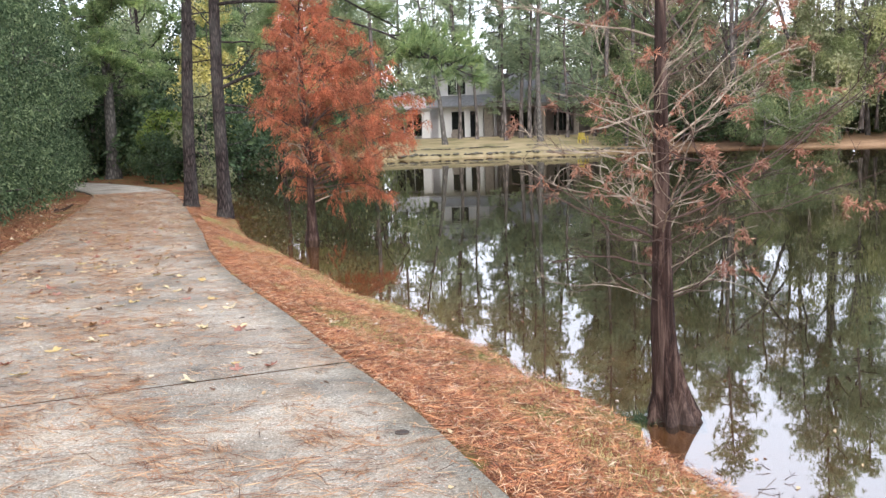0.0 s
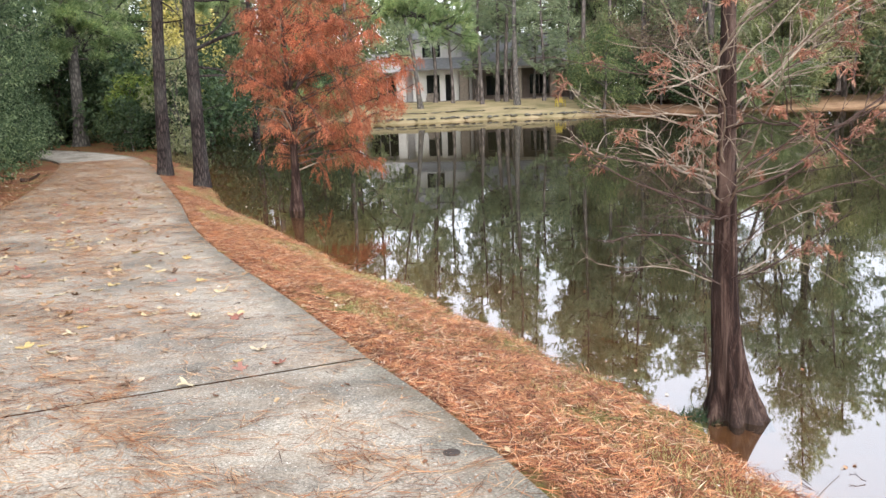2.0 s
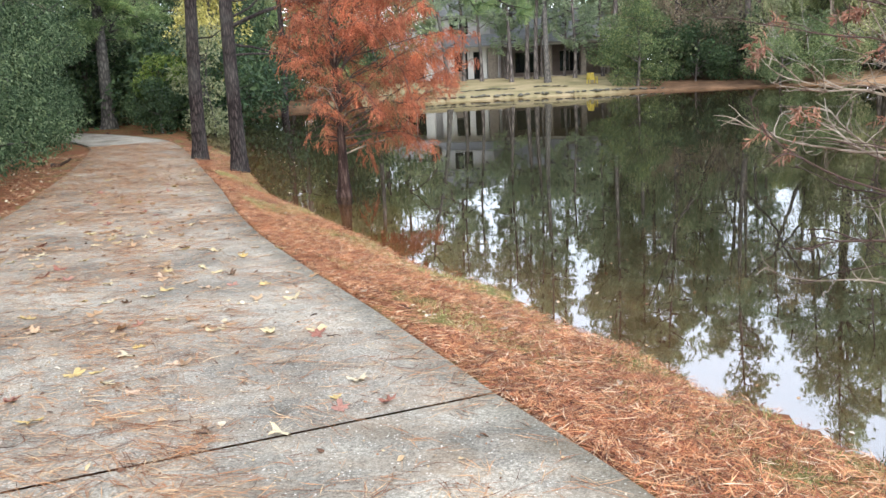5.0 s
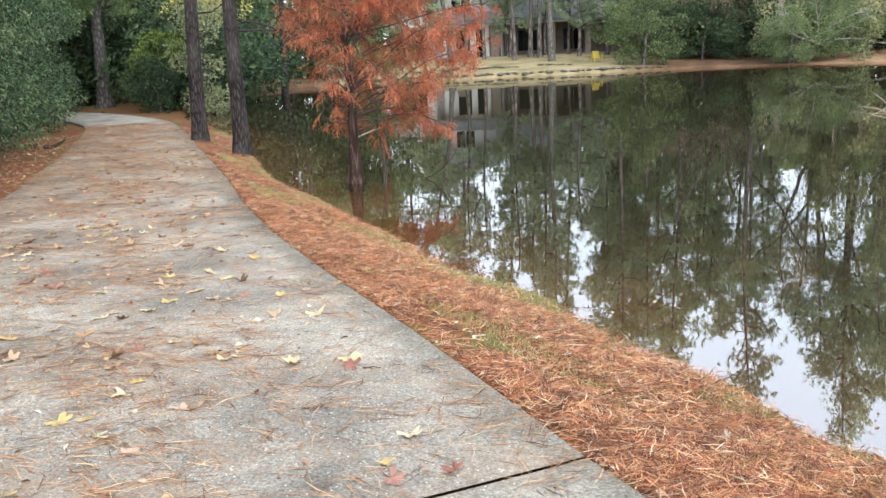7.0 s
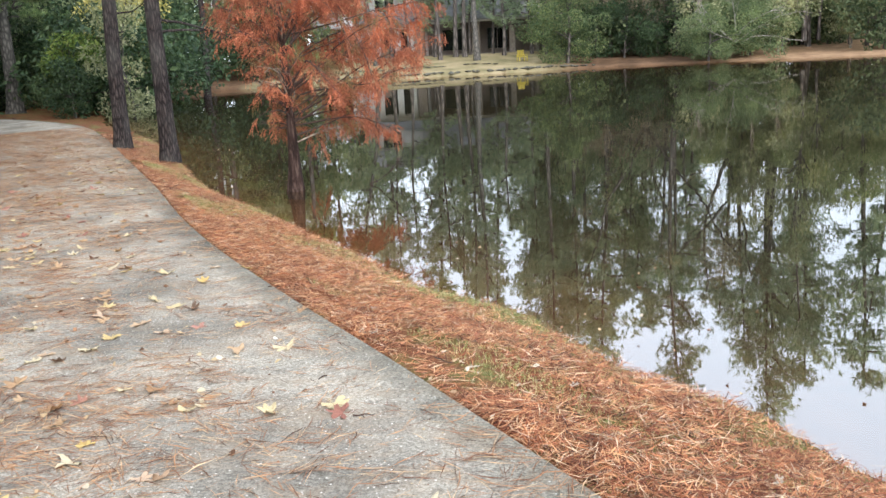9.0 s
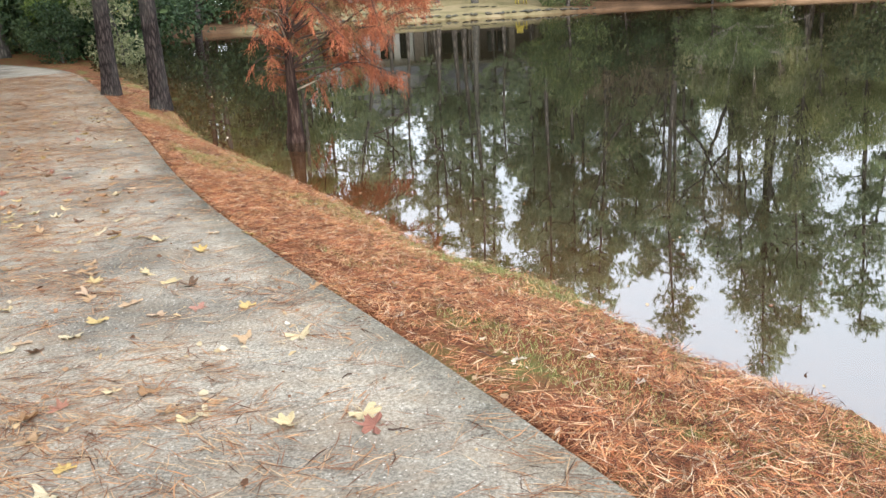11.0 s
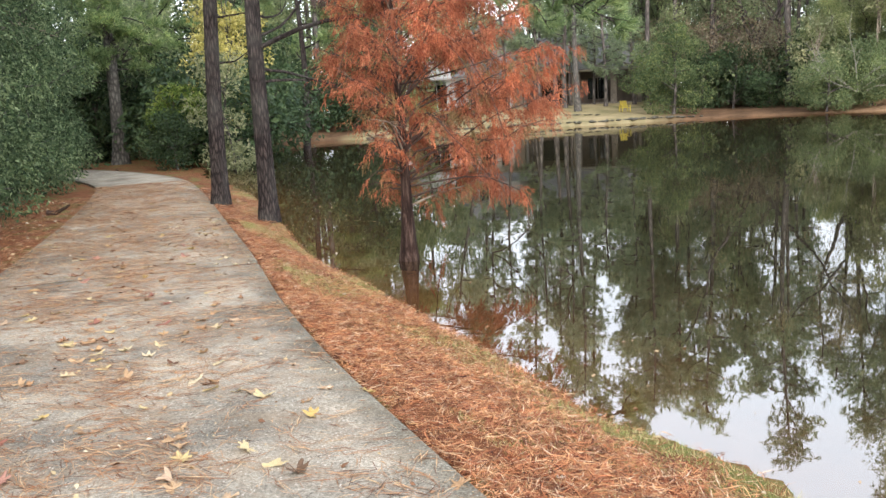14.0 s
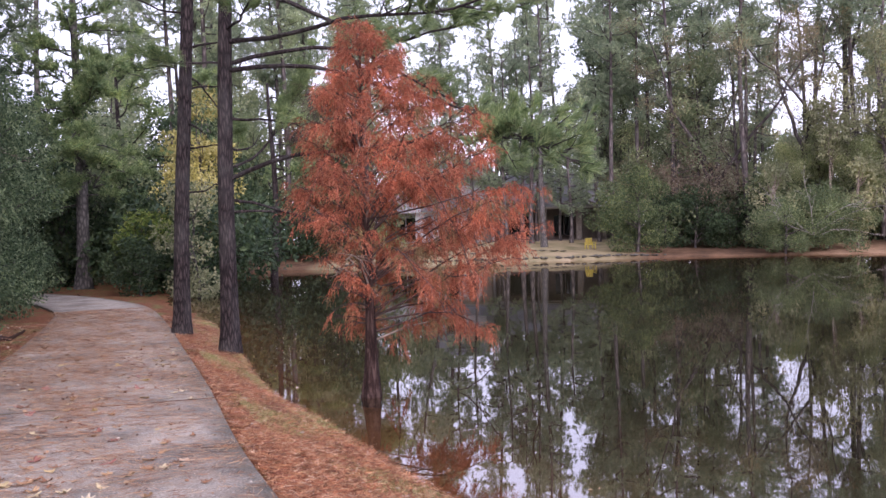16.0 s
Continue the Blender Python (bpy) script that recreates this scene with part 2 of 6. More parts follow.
MAT["twig"] = tw.color(tw.ramp(tone, [(0.26, (0.07, 0.038, 0.028)), (0.46, (0.16, 0.11, 0.08)), (0.6, (0.43, 0.365, 0.28)), (0.72, (0.12, 0.07, 0.052))])).mat
MAT["dark_twig"] = by_island("dark_twig", [(0, (0.036, 0.024, 0.02)), (1, (0.125, 0.08, 0.063))], 0.8)
MAT["rust_leaf"] = leafy("rust_cypress_needles", (0.22, 0.055, 0.032), (0.54, 0.17, 0.088), (0.8, 0.345, 0.18), 0.6, 2.4, 0.3)
MAT["fading_leaf"] = leafy("fading_cypress_needles", (0.13, 0.085, 0.035), (0.3, 0.2, 0.085), (0.46, 0.3, 0.15), 0.6, 2.4, 0.3)
MAT["dry_leaf"] = leafy("dry_cypress_needles", (0.2, 0.075, 0.05), (0.38, 0.18, 0.12), (0.5, 0.31, 0.22), 0.6, 3.0, 0.2)
MAT["pine_leaf"] = leafy("pine_needles", (0.12, 0.2, 0.085), (0.29, 0.39, 0.17), (0.52, 0.59, 0.27), 0.5, 0.8, 0.45)
# darker copy of the pine needles: shade above the hedge put into colour
MAT["shaded_pine"] = leafy("shaded_pine_needles", (0.03, 0.052, 0.027), (0.08, 0.12, 0.055), (0.19, 0.24, 0.11), 0.5, 0.6, 0.25)
# distance haze is put into the far needles and leaves as paler tones
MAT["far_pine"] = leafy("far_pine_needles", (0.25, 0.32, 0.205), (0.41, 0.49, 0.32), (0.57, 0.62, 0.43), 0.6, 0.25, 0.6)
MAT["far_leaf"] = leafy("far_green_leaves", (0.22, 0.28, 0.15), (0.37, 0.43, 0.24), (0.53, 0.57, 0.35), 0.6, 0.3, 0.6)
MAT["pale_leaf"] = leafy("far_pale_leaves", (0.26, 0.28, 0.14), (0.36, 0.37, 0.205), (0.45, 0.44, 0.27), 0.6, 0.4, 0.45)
MAT["glade_leaf"] = leafy("glade_leaves", (0.2, 0.25, 0.1), (0.38, 0.42, 0.2), (0.55, 0.56, 0.3), 0.6, 0.4, 0.5)
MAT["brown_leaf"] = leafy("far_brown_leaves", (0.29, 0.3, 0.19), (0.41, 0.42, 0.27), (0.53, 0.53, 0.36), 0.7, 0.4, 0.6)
MAT["hedge_leaf"] = leafy("dark_glossy_leaves", (0.028, 0.056, 0.027), (0.125, 0.19, 0.088), (0.34, 0.42, 0.23), 0.66, 0.9, 0.3)
# deep green, with the shade inside the woods put into the colour
MAT["shade_leaf"] = leafy("shaded_deep_green_leaves", (0.024, 0.05, 0.022), (0.06, 0.1, 0.044), (0.13, 0.18, 0.08), 0.5, 0.5, 0.25)
MAT["thicket_leaf"] = leafy("thicket_leaves", (0.055, 0.09, 0.042), (0.15, 0.19, 0.09), (0.28, 0.31, 0.16), 0.6, 0.35, 0.4)
MAT["bright_leaf"] = leafy("bright_green_leaves", (0.09, 0.15, 0.03), (0.2, 0.28, 0.06), (0.36, 0.4, 0.11), 0.5, 0.8, 0.3)
MAT["yellow_leaf"] = leafy("autumn_yellow_leaves", (0.33, 0.3, 0.08), (0.56, 0.5, 0.16), (0.7, 0.62, 0.27), 0.6, 0.5, 0.3)
MAT["tan_leaf"] = leafy("tan_oak_leaves", (0.27, 0.235, 0.13), (0.39, 0.335, 0.2), (0.48, 0.415, 0.265), 0.7, 0.4, 0.5)
MAT["russet_leaf"] = leafy("russet_understorey_leaves", (0.2, 0.15, 0.1), (0.33, 0.26, 0.19), (0.44, 0.37, 0.28), 0.7, 0.4, 0.5)
MAT["bleached"] = by_island("bleached_wood", [(0, (0.27, 0.24, 0.2)), (1, (0.42, 0.385, 0.34))], 0.8)
MAT["bank_leaf"] = leafy("waterside_leaves", (0.115, 0.165, 0.075), (0.2, 0.255, 0.118), (0.31, 0.35, 0.17), 0.55, 0.55, 0.4)
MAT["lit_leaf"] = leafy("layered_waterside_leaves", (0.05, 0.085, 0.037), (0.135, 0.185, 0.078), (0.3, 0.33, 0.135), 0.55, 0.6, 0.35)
st = Mat("fallen_pine_needles", 0.55, 0.25)
own = st.ramp(st.island(), [(0, (0.035, 0.013, 0.009)), (0.3, (0.3, 0.09, 0.042)), (0.62, (0.66, 0.265, 0.115)), (0.86, (0.78, 0.46, 0.225)), (1, (0.88, 0.7, 0.5))])
# the straw mat's small shadows, put into its colour as noise
clump_shade = st.ramp(st.noise(6.5, 7, 0.75), [(0.36, (0.4, 0.36, 0.34)), (0.49, (0.95, 0.93, 0.9)), (0.64, (1.25, 1.22, 1.16))])
MAT["straw"] = st.color(st.mix(1.0, own, clump_shade, "MULTIPLY")).mat
MAT["path_straw"] = by_island("needles_on_path", [(0, (0.06, 0.027, 0.016)), (0.25, (0.26, 0.11, 0.055)), (0.66, (0.56, 0.29, 0.14)), (1, (0.74, 0.54, 0.32))], 0.6)
MAT["grass"] = by_island("grass_blades", [(0, (0.15, 0.2, 0.055)), (0.4, (0.34, 0.38, 0.12)), (0.7, (0.56, 0.48, 0.22)), (1, (0.68, 0.55, 0.32))], 0.55)
MAT["leaf_yellow"] = by_thing("yellow_fallen_leaf", [(0, (0.62, 0.45, 0.17)), (0.4, (0.68, 0.55, 0.3)), (1, (0.72, 0.62, 0.43))])
MAT["leaf_tan"] = by_thing("tan_fallen_leaf", [(0, (0.42, 0.25, 0.13)), (0.5, (0.58, 0.41, 0.25)), (1, (0.64, 0.47, 0.34))])
MAT["leaf_red"] = by_thing("reddish_fallen_leaf", [(0, (0.42, 0.2, 0.12)), (0.5, (0.46, 0.25, 0.2)), (1, (0.34, 0.15, 0.11))])
MAT["leaf_pale"] = by_thing("pale_leaf_for_feather", [(0, (0.55, 0.47, 0.37)), (1, (0.68, 0.6, 0.5))])
MAT["leaf_dark"] = by_thing("dark_curled_leaf", [(0, (0.16, 0.1, 0.065)), (1, (0.3, 0.185, 0.12))])
MAT["wall"] = plain("pale_grey_siding", (0.6, 0.585, 0.58), 0.75, 0.2, 1.2, 0.1)
MAT["white"] = plain("white_painted_wood", (0.68, 0.67, 0.645), 0.6, 0.3, 2, 0.06)
MAT["roof"] = plain("weathered_grey_shingles", (0.25, 0.245, 0.25), 0.9, 0.2, 3, 0.25, 0.5)
# paler copy of the shingles: the left slope's skylight put into colour
MAT["pale_roof"] = plain("skylit_shingles", (0.62, 0.6, 0.62), 0.85, 0.25, 3, 0.15, 0.4)
MAT["brick"] = plain("buff_stone", (0.24, 0.205, 0.17), 0.9, 0.2, 5, 0.25, 0.4)
# shade under the wing's porch is put into this wall and frame brown
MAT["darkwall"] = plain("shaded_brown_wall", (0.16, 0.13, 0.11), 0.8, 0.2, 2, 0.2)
MAT["stone"] = plain("mossy_bank_stone", (0.13, 0.12, 0.095), 0.9, 0.2, 4, 0.45, 0.6, True)
MAT["yellow"] = plain("yellow_plastic", (0.6, 0.47, 0.08), 0.45, 0.4, 3, 0.06, 0.0)
gl = Mat("dark_window_glass", 0.05, 0.6)
gl.color((0.012, 0.013, 0.014))
MAT["glass"] = gl.mat
MAT["lid"] = plain("rusty_iron", (0.07, 0.055, 0.045), 0.8, 0.4, 20, 0.3, 0.4)


# ---- geometry helpers ----
class Geo:
    """Collects points and faces, and makes one mesh of them."""

    def __init__(self):
        self.v, self.f, self.k = [], [], 0

    def add(self, v, f):
        v, f = np.asarray(v, float), np.asarray(f, int)
        self.v.append(v)
        self.f.append(f + self.k)
        self.k += len(v)
        return self

    def mesh(self, name, mat, smooth=False):
        me = bpy.data.meshes.new(name)
        v = np.concatenate(self.v)
        loops = np.concatenate([f.ravel() for f in self.f])
        sizes = np.concatenate([np.full(len(f), f.shape[1]) for f in self.f])
        me.vertices.add(len(v))
        me.vertices.foreach_set("co", v.ravel())
        me.loops.add(len(loops))
        me.loops.foreach_set("vertex_index", loops)
        me.polygons.add(len(sizes))
        me.polygons.foreach_set("loop_start", np.r_[0, np.cumsum(sizes)[:-1]])
        me.polygons.foreach_set("use_smooth", np.full(len(sizes), smooth))
        me.update(calc_edges=True)
        me.validate()
        me.materials.append(mat)
        return me


def obj(name, geo, mat, parent=None, label="", smooth=False):
    ob = new(name, geo.mesh(name, mat, smooth))
    if parent is not None:
        ob.parent = parent
    if label:
        ob["label"] = label
    return ob


def box(geo, lo, hi, bevel=0.0):
    """A box with its upright and level edges taken off."""
    lo, hi = np.array(lo, float), np.array(hi, float)
    b = min(bevel, 0.45 * (hi - lo).min())
    bm = bmesh.new()
    bmesh.ops.create_cube(bm, size=1)
    for v in bm.verts:
        v.co = Vector((lo + hi) / 2 + np.array(v.co) * (hi - lo))
    if b > 0:
        bmesh.ops.bevel(bm, geom=list(bm.edges), offset=b, segments=1, affect="EDGES")
    bm.verts.index_update()
    vs = [tuple(v.co) for v in bm.verts]
    by = {}
    for f in bm.faces:
        by.setdefault(len(f.verts), []).append([v.index for v in f.verts])
    base = geo.k
    geo.v.append(np.array(vs))
    geo.k += len(vs)
    for fs in by.values():
        geo.f.append(np.array(fs) + base)
    bm.free()
    return geo


def tube(geo, pts, radii, sides=7, flute=None):
    """A round limb along the points."""
    pts, radii = np.asarray(pts, float), np.asarray(radii, float)
    tan = np.gradient(pts, axis=0)
    tan /= np.linalg.norm(tan, axis=1, keepdims=True) + 1e-9
    ref = np.array([0, 0, 1.0]) if abs(tan[0, 2]) < 0.8 else np.array([1.0, 0, 0])
    a = np.cross(tan, ref)
    a /= np.linalg.norm(a, axis=1, keepdims=True) + 1e-9
    b = np.cross(tan, a)
    ang = np.linspace(0, 2 * np.pi, sides, endpoint=False)
    r = radii[:, None] * np.ones(sides)
    if flute is not None:
        r = r * flute(len(pts), ang)
    ring = pts[:, None] + r[..., None] * (np.cos(ang)[None, :, None] * a[:, None] + np.sin(ang)[None, :, None] * b[:, None])
    n = len(pts)
    if geo.k:   # grown from the limb it starts at
        old = np.concatenate(geo.v)
        near = int(np.argmin(((old - pts[0]) ** 2).sum(1)))
        geo.f.append(np.array([[near, geo.k, geo.k + 1]]))
    i, j = np.meshgrid(np.arange(n - 1), np.arange(sides), indexing="ij")
    k = (j + 1) % sides
    f = np.stack([i * sides + j, i * sides + k, (i + 1) * sides + k, (i + 1) * sides + j], -1).reshape(-1, 4)
    geo.add(ring.reshape(-1, 3), f)
    return geo


def unit(v):
    return v / (np.linalg.norm(v, axis=-1, keepdims=True) + 1e-9)


def leaves(geo, c, d, length, width, rng, droop=0.0):
    """Small pointed leaves at c, growing along d."""
    c, n = np.asarray(c, float), len(c)
    d = unit(np.asarray(d, float) + np.array([0, 0, -droop]))
    s = unit(np.cross(d, unit(rng.normal(size=(n, 3)))))
    L, w = np.broadcast_to(length, n)[:, None], np.broadcast_to(width, n)[:, None]
    up = np.cross(s, d) * w * 0.25
    v = np.stack([c, c + 0.45 * L * d + 0.5 * w * s + up, c + L * d, c + 0.45 * L * d - 0.5 * w * s + up], 1).reshape(-1, 3)
    f = np.arange(4 * n).reshape(n, 4)
    geo.add(v, f)


def needles(geo, c, d, length, width, rng):
    """Single pine needles: long thin three-cornered blades."""
    n = len(c)
    d = unit(d)
    s = unit(np.cross(d, rng.normal(size=(n, 3))))
    L, w = np.broadcast_to(length, n)[:, None], np.broadcast_to(width, n)[:, None]
    v = np.stack([c + 0.5 * w * s, c - 0.5 * w * s, c + L * d], 1).reshape(-1, 3)
    geo.add(v, np.arange(3 * n).reshape(n, 3))


def sway(start, way, length, rng, seg=6, bend=0.12, lift=0.0):
    """A limb's line: it starts along way, wanders, and lifts or droops towards its end."""
    p, d = [np.array(start, float)], unit(np.array(way, float))
    for _ in range(seg):
        d = unit(d + rng.normal(size=3) * bend + np.array([0, 0, lift / seg]))
        p.append(p[-1] + d * length / seg)
    return np.array(p)


def along(p, t):
    """The place and the direction at fraction t of a line."""
    x = t * (len(p) - 1)
    i = min(int(x), len(p) - 2)
    return p[i] + (p[i + 1] - p[i]) * (x - i), unit(p[i + 1] - p[i])


def thing(name, label, category, at=(0, 0, 0), group="", kind=""):
    ob = new(name)
    ob.location = at
    return tagged(ob, label, category, group, kind)


# ---- the plan ----
WATER = -0.415
RIGHT = [(6.4, -4.5), (4.2, -1.4), (2.7, 0.7), (1.6, 2.25), (0.56, 3.69), (0.12, 4.36), (-0.26, 4.92), (-0.8, 5.57), (-1.5, 6.5), (-2.06, 7.24), (-2.7, 8.03), (-3.39, 8.92),
         (-4.1, 9.86), (-5.03, 11.2), (-5.73, 12.3), (-6.68, 13.84), (-8.24, 16.2), (-11.14, 20.6), (-12.82, 23.1), (-15.3, 26.6), (-17.2, 28.7), (-19.1, 30.4), (-21.6, 32.4), (-26.0, 35.0), (-32.0, 37.0)]
NEAR_SHORE = [(9.0, -6.5), (5.6, -1.0), (3.6, 1.9), (2.3, 3.7), (1.47, 4.86), (1.25, 5.2), (1.08, 5.42), (1.0, 5.7), (0.96, 6.0), (0.73, 6.18), (0.59, 6.4), (0.5, 6.63), (0.3, 6.67), (0.08, 6.87), (-0.04, 7.2), (-0.23, 7.57),
              (-0.45, 7.66), (-0.8, 8.03), (-1.05, 8.42), (-1.28, 8.72), (-1.42, 9.1), (-1.65, 9.33), (-1.95, 9.48), (-2.05, 9.66), (-2.35, 9.78), (-2.65, 10.15), (-2.95, 10.6), (-3.15, 10.98), (-3.5, 11.35), (-3.9, 11.85),
              (-4.3, 12.35), (-4.6, 12.7), (-5.0, 13.38), (-5.45, 13.9), (-6.1, 14.55), (-6.95, 15.8), (-7.7, 17.0), (-8.8, 18.9), (-10.6, 21.9), (-13.4, 25.9), (-17.0, 30.3)]
FAR_SHORE = [(-20.5, 36.5), (-23.5, 43.0), (-27.0, 52.0), (-27.5, 57.0), (-25.0, 59.0), (-21.5, 59.2), (-19.0, 60.8), (-15.0, 63.0), (-11.5, 65.0), (-7.0, 65.8), (-3.5, 67.0),
             (0.0, 68.6), (5.0, 69.2), (13.0, 67.0), (22.0, 65.5), (32.0, 60.0), (40.0, 48.0), (42.0, 25.0), (35.0, 5.0), (22.0, -8.0)]
SHORE = NEAR_SHORE + FAR_SHORE
WIDE = 2.85


def path_wide(y):
    """The open width of the path: straw narrows it towards the bend."""
    return np.interp(y, [6, 12, 18, 26], [2.96, 2.9, 2.66, 2.45])


def path_z(y):
    y = np.asarray(y, float)
    return 0.01 - 0.014 * (np.minimum(y, 18) - 5.58) - 0.004 * np.clip(y - 18, 0, 12)


def smooth_line(pts, step, rounds=2):
    """The line through the points at an even step, its corners rounded."""
    p = np.array(pts, float)
    for _ in range(rounds):
        q = np.empty((2 * len(p) - 2, 2))
        q[0::2], q[1::2] = 0.75 * p[:-1] + 0.25 * p[1:], 0.25 * p[:-1] + 0.75 * p[1:]
        p = np.vstack([p[:1], q, p[-1:]])
    s = np.r_[0, np.cumsum(np.linalg.norm(np.diff(p, axis=0), axis=1))]
    t = np.arange(0, s[-1], step)
    return np.stack([np.interp(t, s, p[:, 0]), np.interp(t, s, p[:, 1])], 1)


EDGE = smooth_line(RIGHT, 0.25)
ahead = unit(np.gradient(EDGE, axis=0))
LEFT = EDGE + path_wide(EDGE[:, 1])[:, None] * np.stack([-ahead[:, 1], ahead[:, 0]], 1)
BANK = smooth_line(NEAR_SHORE, 0.1, 1)


def to_line(p, line):
    """The distance from each point to a line of points."""
    a, b = line[:-1], line[1:]
    best = np.full(len(p), 1e9)
    for s, e in zip(a, b):
        u = e - s
        t = np.clip(((p - s) @ u) / (u @ u + 1e-12), 0, 1)
        best = np.minimum(best, np.hypot(*(p - s - t[:, None] * u).T))
    return best


def inside(p, ring):
    x, y = p.T
    hit = np.zeros(len(p), bool)
    for (x0, y0), (x1, y1) in zip(ring, np.roll(ring, -1, 0)):
        cross = (y0 > y) != (y1 > y)
        hit ^= cross & (x < (x1 - x0) * (y - y0) / (y1 - y0 + 1e-12) + x0)
    return hit


def wavy(p, scale, seed=0.0):
    """A cheap, smooth unevenness of about -1 to 1."""
    x, y = p[:, 0] * scale + seed, p[:, 1] * scale - seed
    return (np.sin(x * 1.7 + 1.3 * np.sin(y * 1.1)) + np.sin(y * 2.3 + 1.7 * np.sin(x * 0.7 + 2)) + np.sin((x + y) * 3.9 + seed)) / 3


RING = np.vstack([smooth_line(NEAR_SHORE, 0.12, 1), smooth_line([NEAR_SHORE[-1]] + FAR_SHORE, 0.8)])
CENTRE = (EDGE + LEFT) / 2


def height(p):
    """The ground's height: the pond's bed, the bank up to the path, the rise behind the far shore."""
    p = np.asarray(p, float)
    d = to_line(p, np.vstack([RING[::2], RING[:1]]))
    wet = inside(p, RING)
    b = np.maximum(to_line(p, CENTRE[::2]) - path_wide(p[:, 1]) / 2, 0)
    level = path_z(p[:, 1]) - 0.035
    share = d / (d + b + 1e-6)
    bank = WATER + (level - WATER) * np.clip(share, 0, 1) ** 0.75 + 0.012 * wavy(p, 2.2) + 0.006 * wavy(p, 7.0, 3)
    bank = np.where(b < 0.02, level - 0.06, bank)
    rise = WATER + np.minimum(0.16 + 0.085 * d, 1.35) * (1 - 0.45 * np.clip((p[:, 0] + 3) / 4, 0, 1)) + 0.05 * wavy(p, 0.4)
    f = np.clip((p[:, 1] - 46) / 8, 0, 1)
    east = np.clip((p[:, 0] - 12) / 8, 0, 1)
    far = np.maximum(f, east)
    dry = bank * (1 - far) + rise * far
    bed = WATER - np.minimum(0.015 + 0.1 * d + 0.03 * np.maximum(d - 1.5, 0), 1.3) + 0.01 * wavy(p, 3.0)
    return np.where(wet, bed, dry)


# ---- the setting: ground, water, path ----
def spaced(parts):
    out = [np.arange(a, b, s) for a, b, s in parts]
    return np.concatenate(out)


gx = spaced([(-900, -120, 60), (-120, -36, 6), (-36, -13, 0.8), (-13, 4, 0.16), (4, 12, 0.5), (12, 60, 3), (60, 901, 60)])
gy = spaced([(-900, -60, 60), (-60, -8, 4), (-8, 2, 0.5), (2, 19, 0.16), (19, 40, 0.5), (40, 56, 1.0), (56, 74, 0.5), (74, 110, 3), (110, 901, 55)])
GX, GY = np.meshgrid(gx, gy, indexing="ij")
flat = np.stack([GX.ravel(), GY.ravel()], 1)
zz = height(flat)
ii, jj = np.meshgrid(np.arange(len(gx) - 1), np.arange(len(gy) - 1), indexing="ij")
q = ii * len(gy) + jj
g = Geo().add(np.column_stack([flat, zz]), np.stack([q, q + len(gy), q + len(gy) + 1, q + 1], -1).reshape(-1, 4))
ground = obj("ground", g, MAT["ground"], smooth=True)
tagged(ground, "bank of rust-coloured pine straw and thin grass round a pond", "ground", kind="structure")

g = Geo()
wx, wy = np.linspace(-40, 50, 10), np.linspace(-12, 75, 10)
WX, WY = np.meshgrid(wx, wy, indexing="ij")
ii, jj = np.meshgrid(np.arange(9), np.arange(9), indexing="ij")
q = ii * 10 + jj
g.add(np.column_stack([WX.ravel(), WY.ravel(), np.full(100, WATER)]), np.stack([q, q + 10, q + 11, q + 1], -1).reshape(-1, 4))
water = obj("water", g, MAT["water"])
water.visible_shadow = False
tagged(water, "still dark green pond water reflecting trees and white sky", "water", kind="structure")

pavement = thing("pavement", "pale concrete footpath with pine needles and fallen leaves", "path", kind="structure")
lens = np.r_[0, np.cumsum(np.linalg.norm(np.diff(EDGE, axis=0), axis=1))]
near_joint = lens[np.argmin(np.hypot(*(EDGE - (-0.8, 5.57)).T))]
far_joint = lens[np.argmin(np.hypot(*(EDGE - (-6.22, 13.36)).T))]
gap = far_joint - near_joint
cuts = [0.0, near_joint, far_joint, far_joint + gap, far_joint + 2 * gap, lens[-1]]
for a, b in zip(cuts[:-1], cuts[1:]):
    s = np.linspace(a + (0.022 if a == far_joint else 0.010), b - (0.022 if b == far_joint else 0.010), max(8, int((b - a) / 0.3)))
    r = np.stack([np.interp(s, lens, EDGE[:, k]) for k in (0, 1)], 1)
    l = np.stack([np.interp(s, lens, LEFT[:, k]) for k in (0, 1)], 1)
    fr = np.array([0, 0, 0.004, 0.04, 0.08, 0.13, 0.2, 0.4, 0.6, 0.8, 0.87, 0.92, 0.96, 0.996, 1, 1])
    dz = np.r_[-0.14, -0.012, np.zeros(12), -0.012, -0.14]
    pts = r[:, None] * (1 - fr)[None, :, None] + l[:, None] * fr[None, :, None]
    z = path_z(pts[..., 1]) + dz[None]
    z[0, 1:-1] -= 0.006
    z[-1, 1:-1] -= 0.006
    v = np.concatenate([pts, z[..., None]], -1)
    n, k = v.shape[:2]
    i, j = np.meshgrid(np.arange(n - 1), np.arange(k - 1), indexing="ij")
    q = i * k + j
    faces = np.stack([q, q + k, q + k + 1, q + 1], -1).reshape(-1, 4)
    g = Geo().add(v.reshape(-1, 3), faces[:, ::-1])
    ends = np.array([[0, 1, k - 2, k - 1], [(n - 1) * k + k - 1, (n - 1) * k + k - 2, (n - 1) * k + 1, (n - 1) * k]])
    g.f.append(ends)
    slab = obj("slab", g, MAT["concrete"], pavement)
    mark = slab.data.attributes.new("from_edge", "FLOAT", "POINT")
    mark.data.foreach_set("value", np.tile(np.minimum(fr, 1 - fr) * WIDE, n))


def on_ground(x, y):
    return float(height(np.array([[x, y]]))[0])


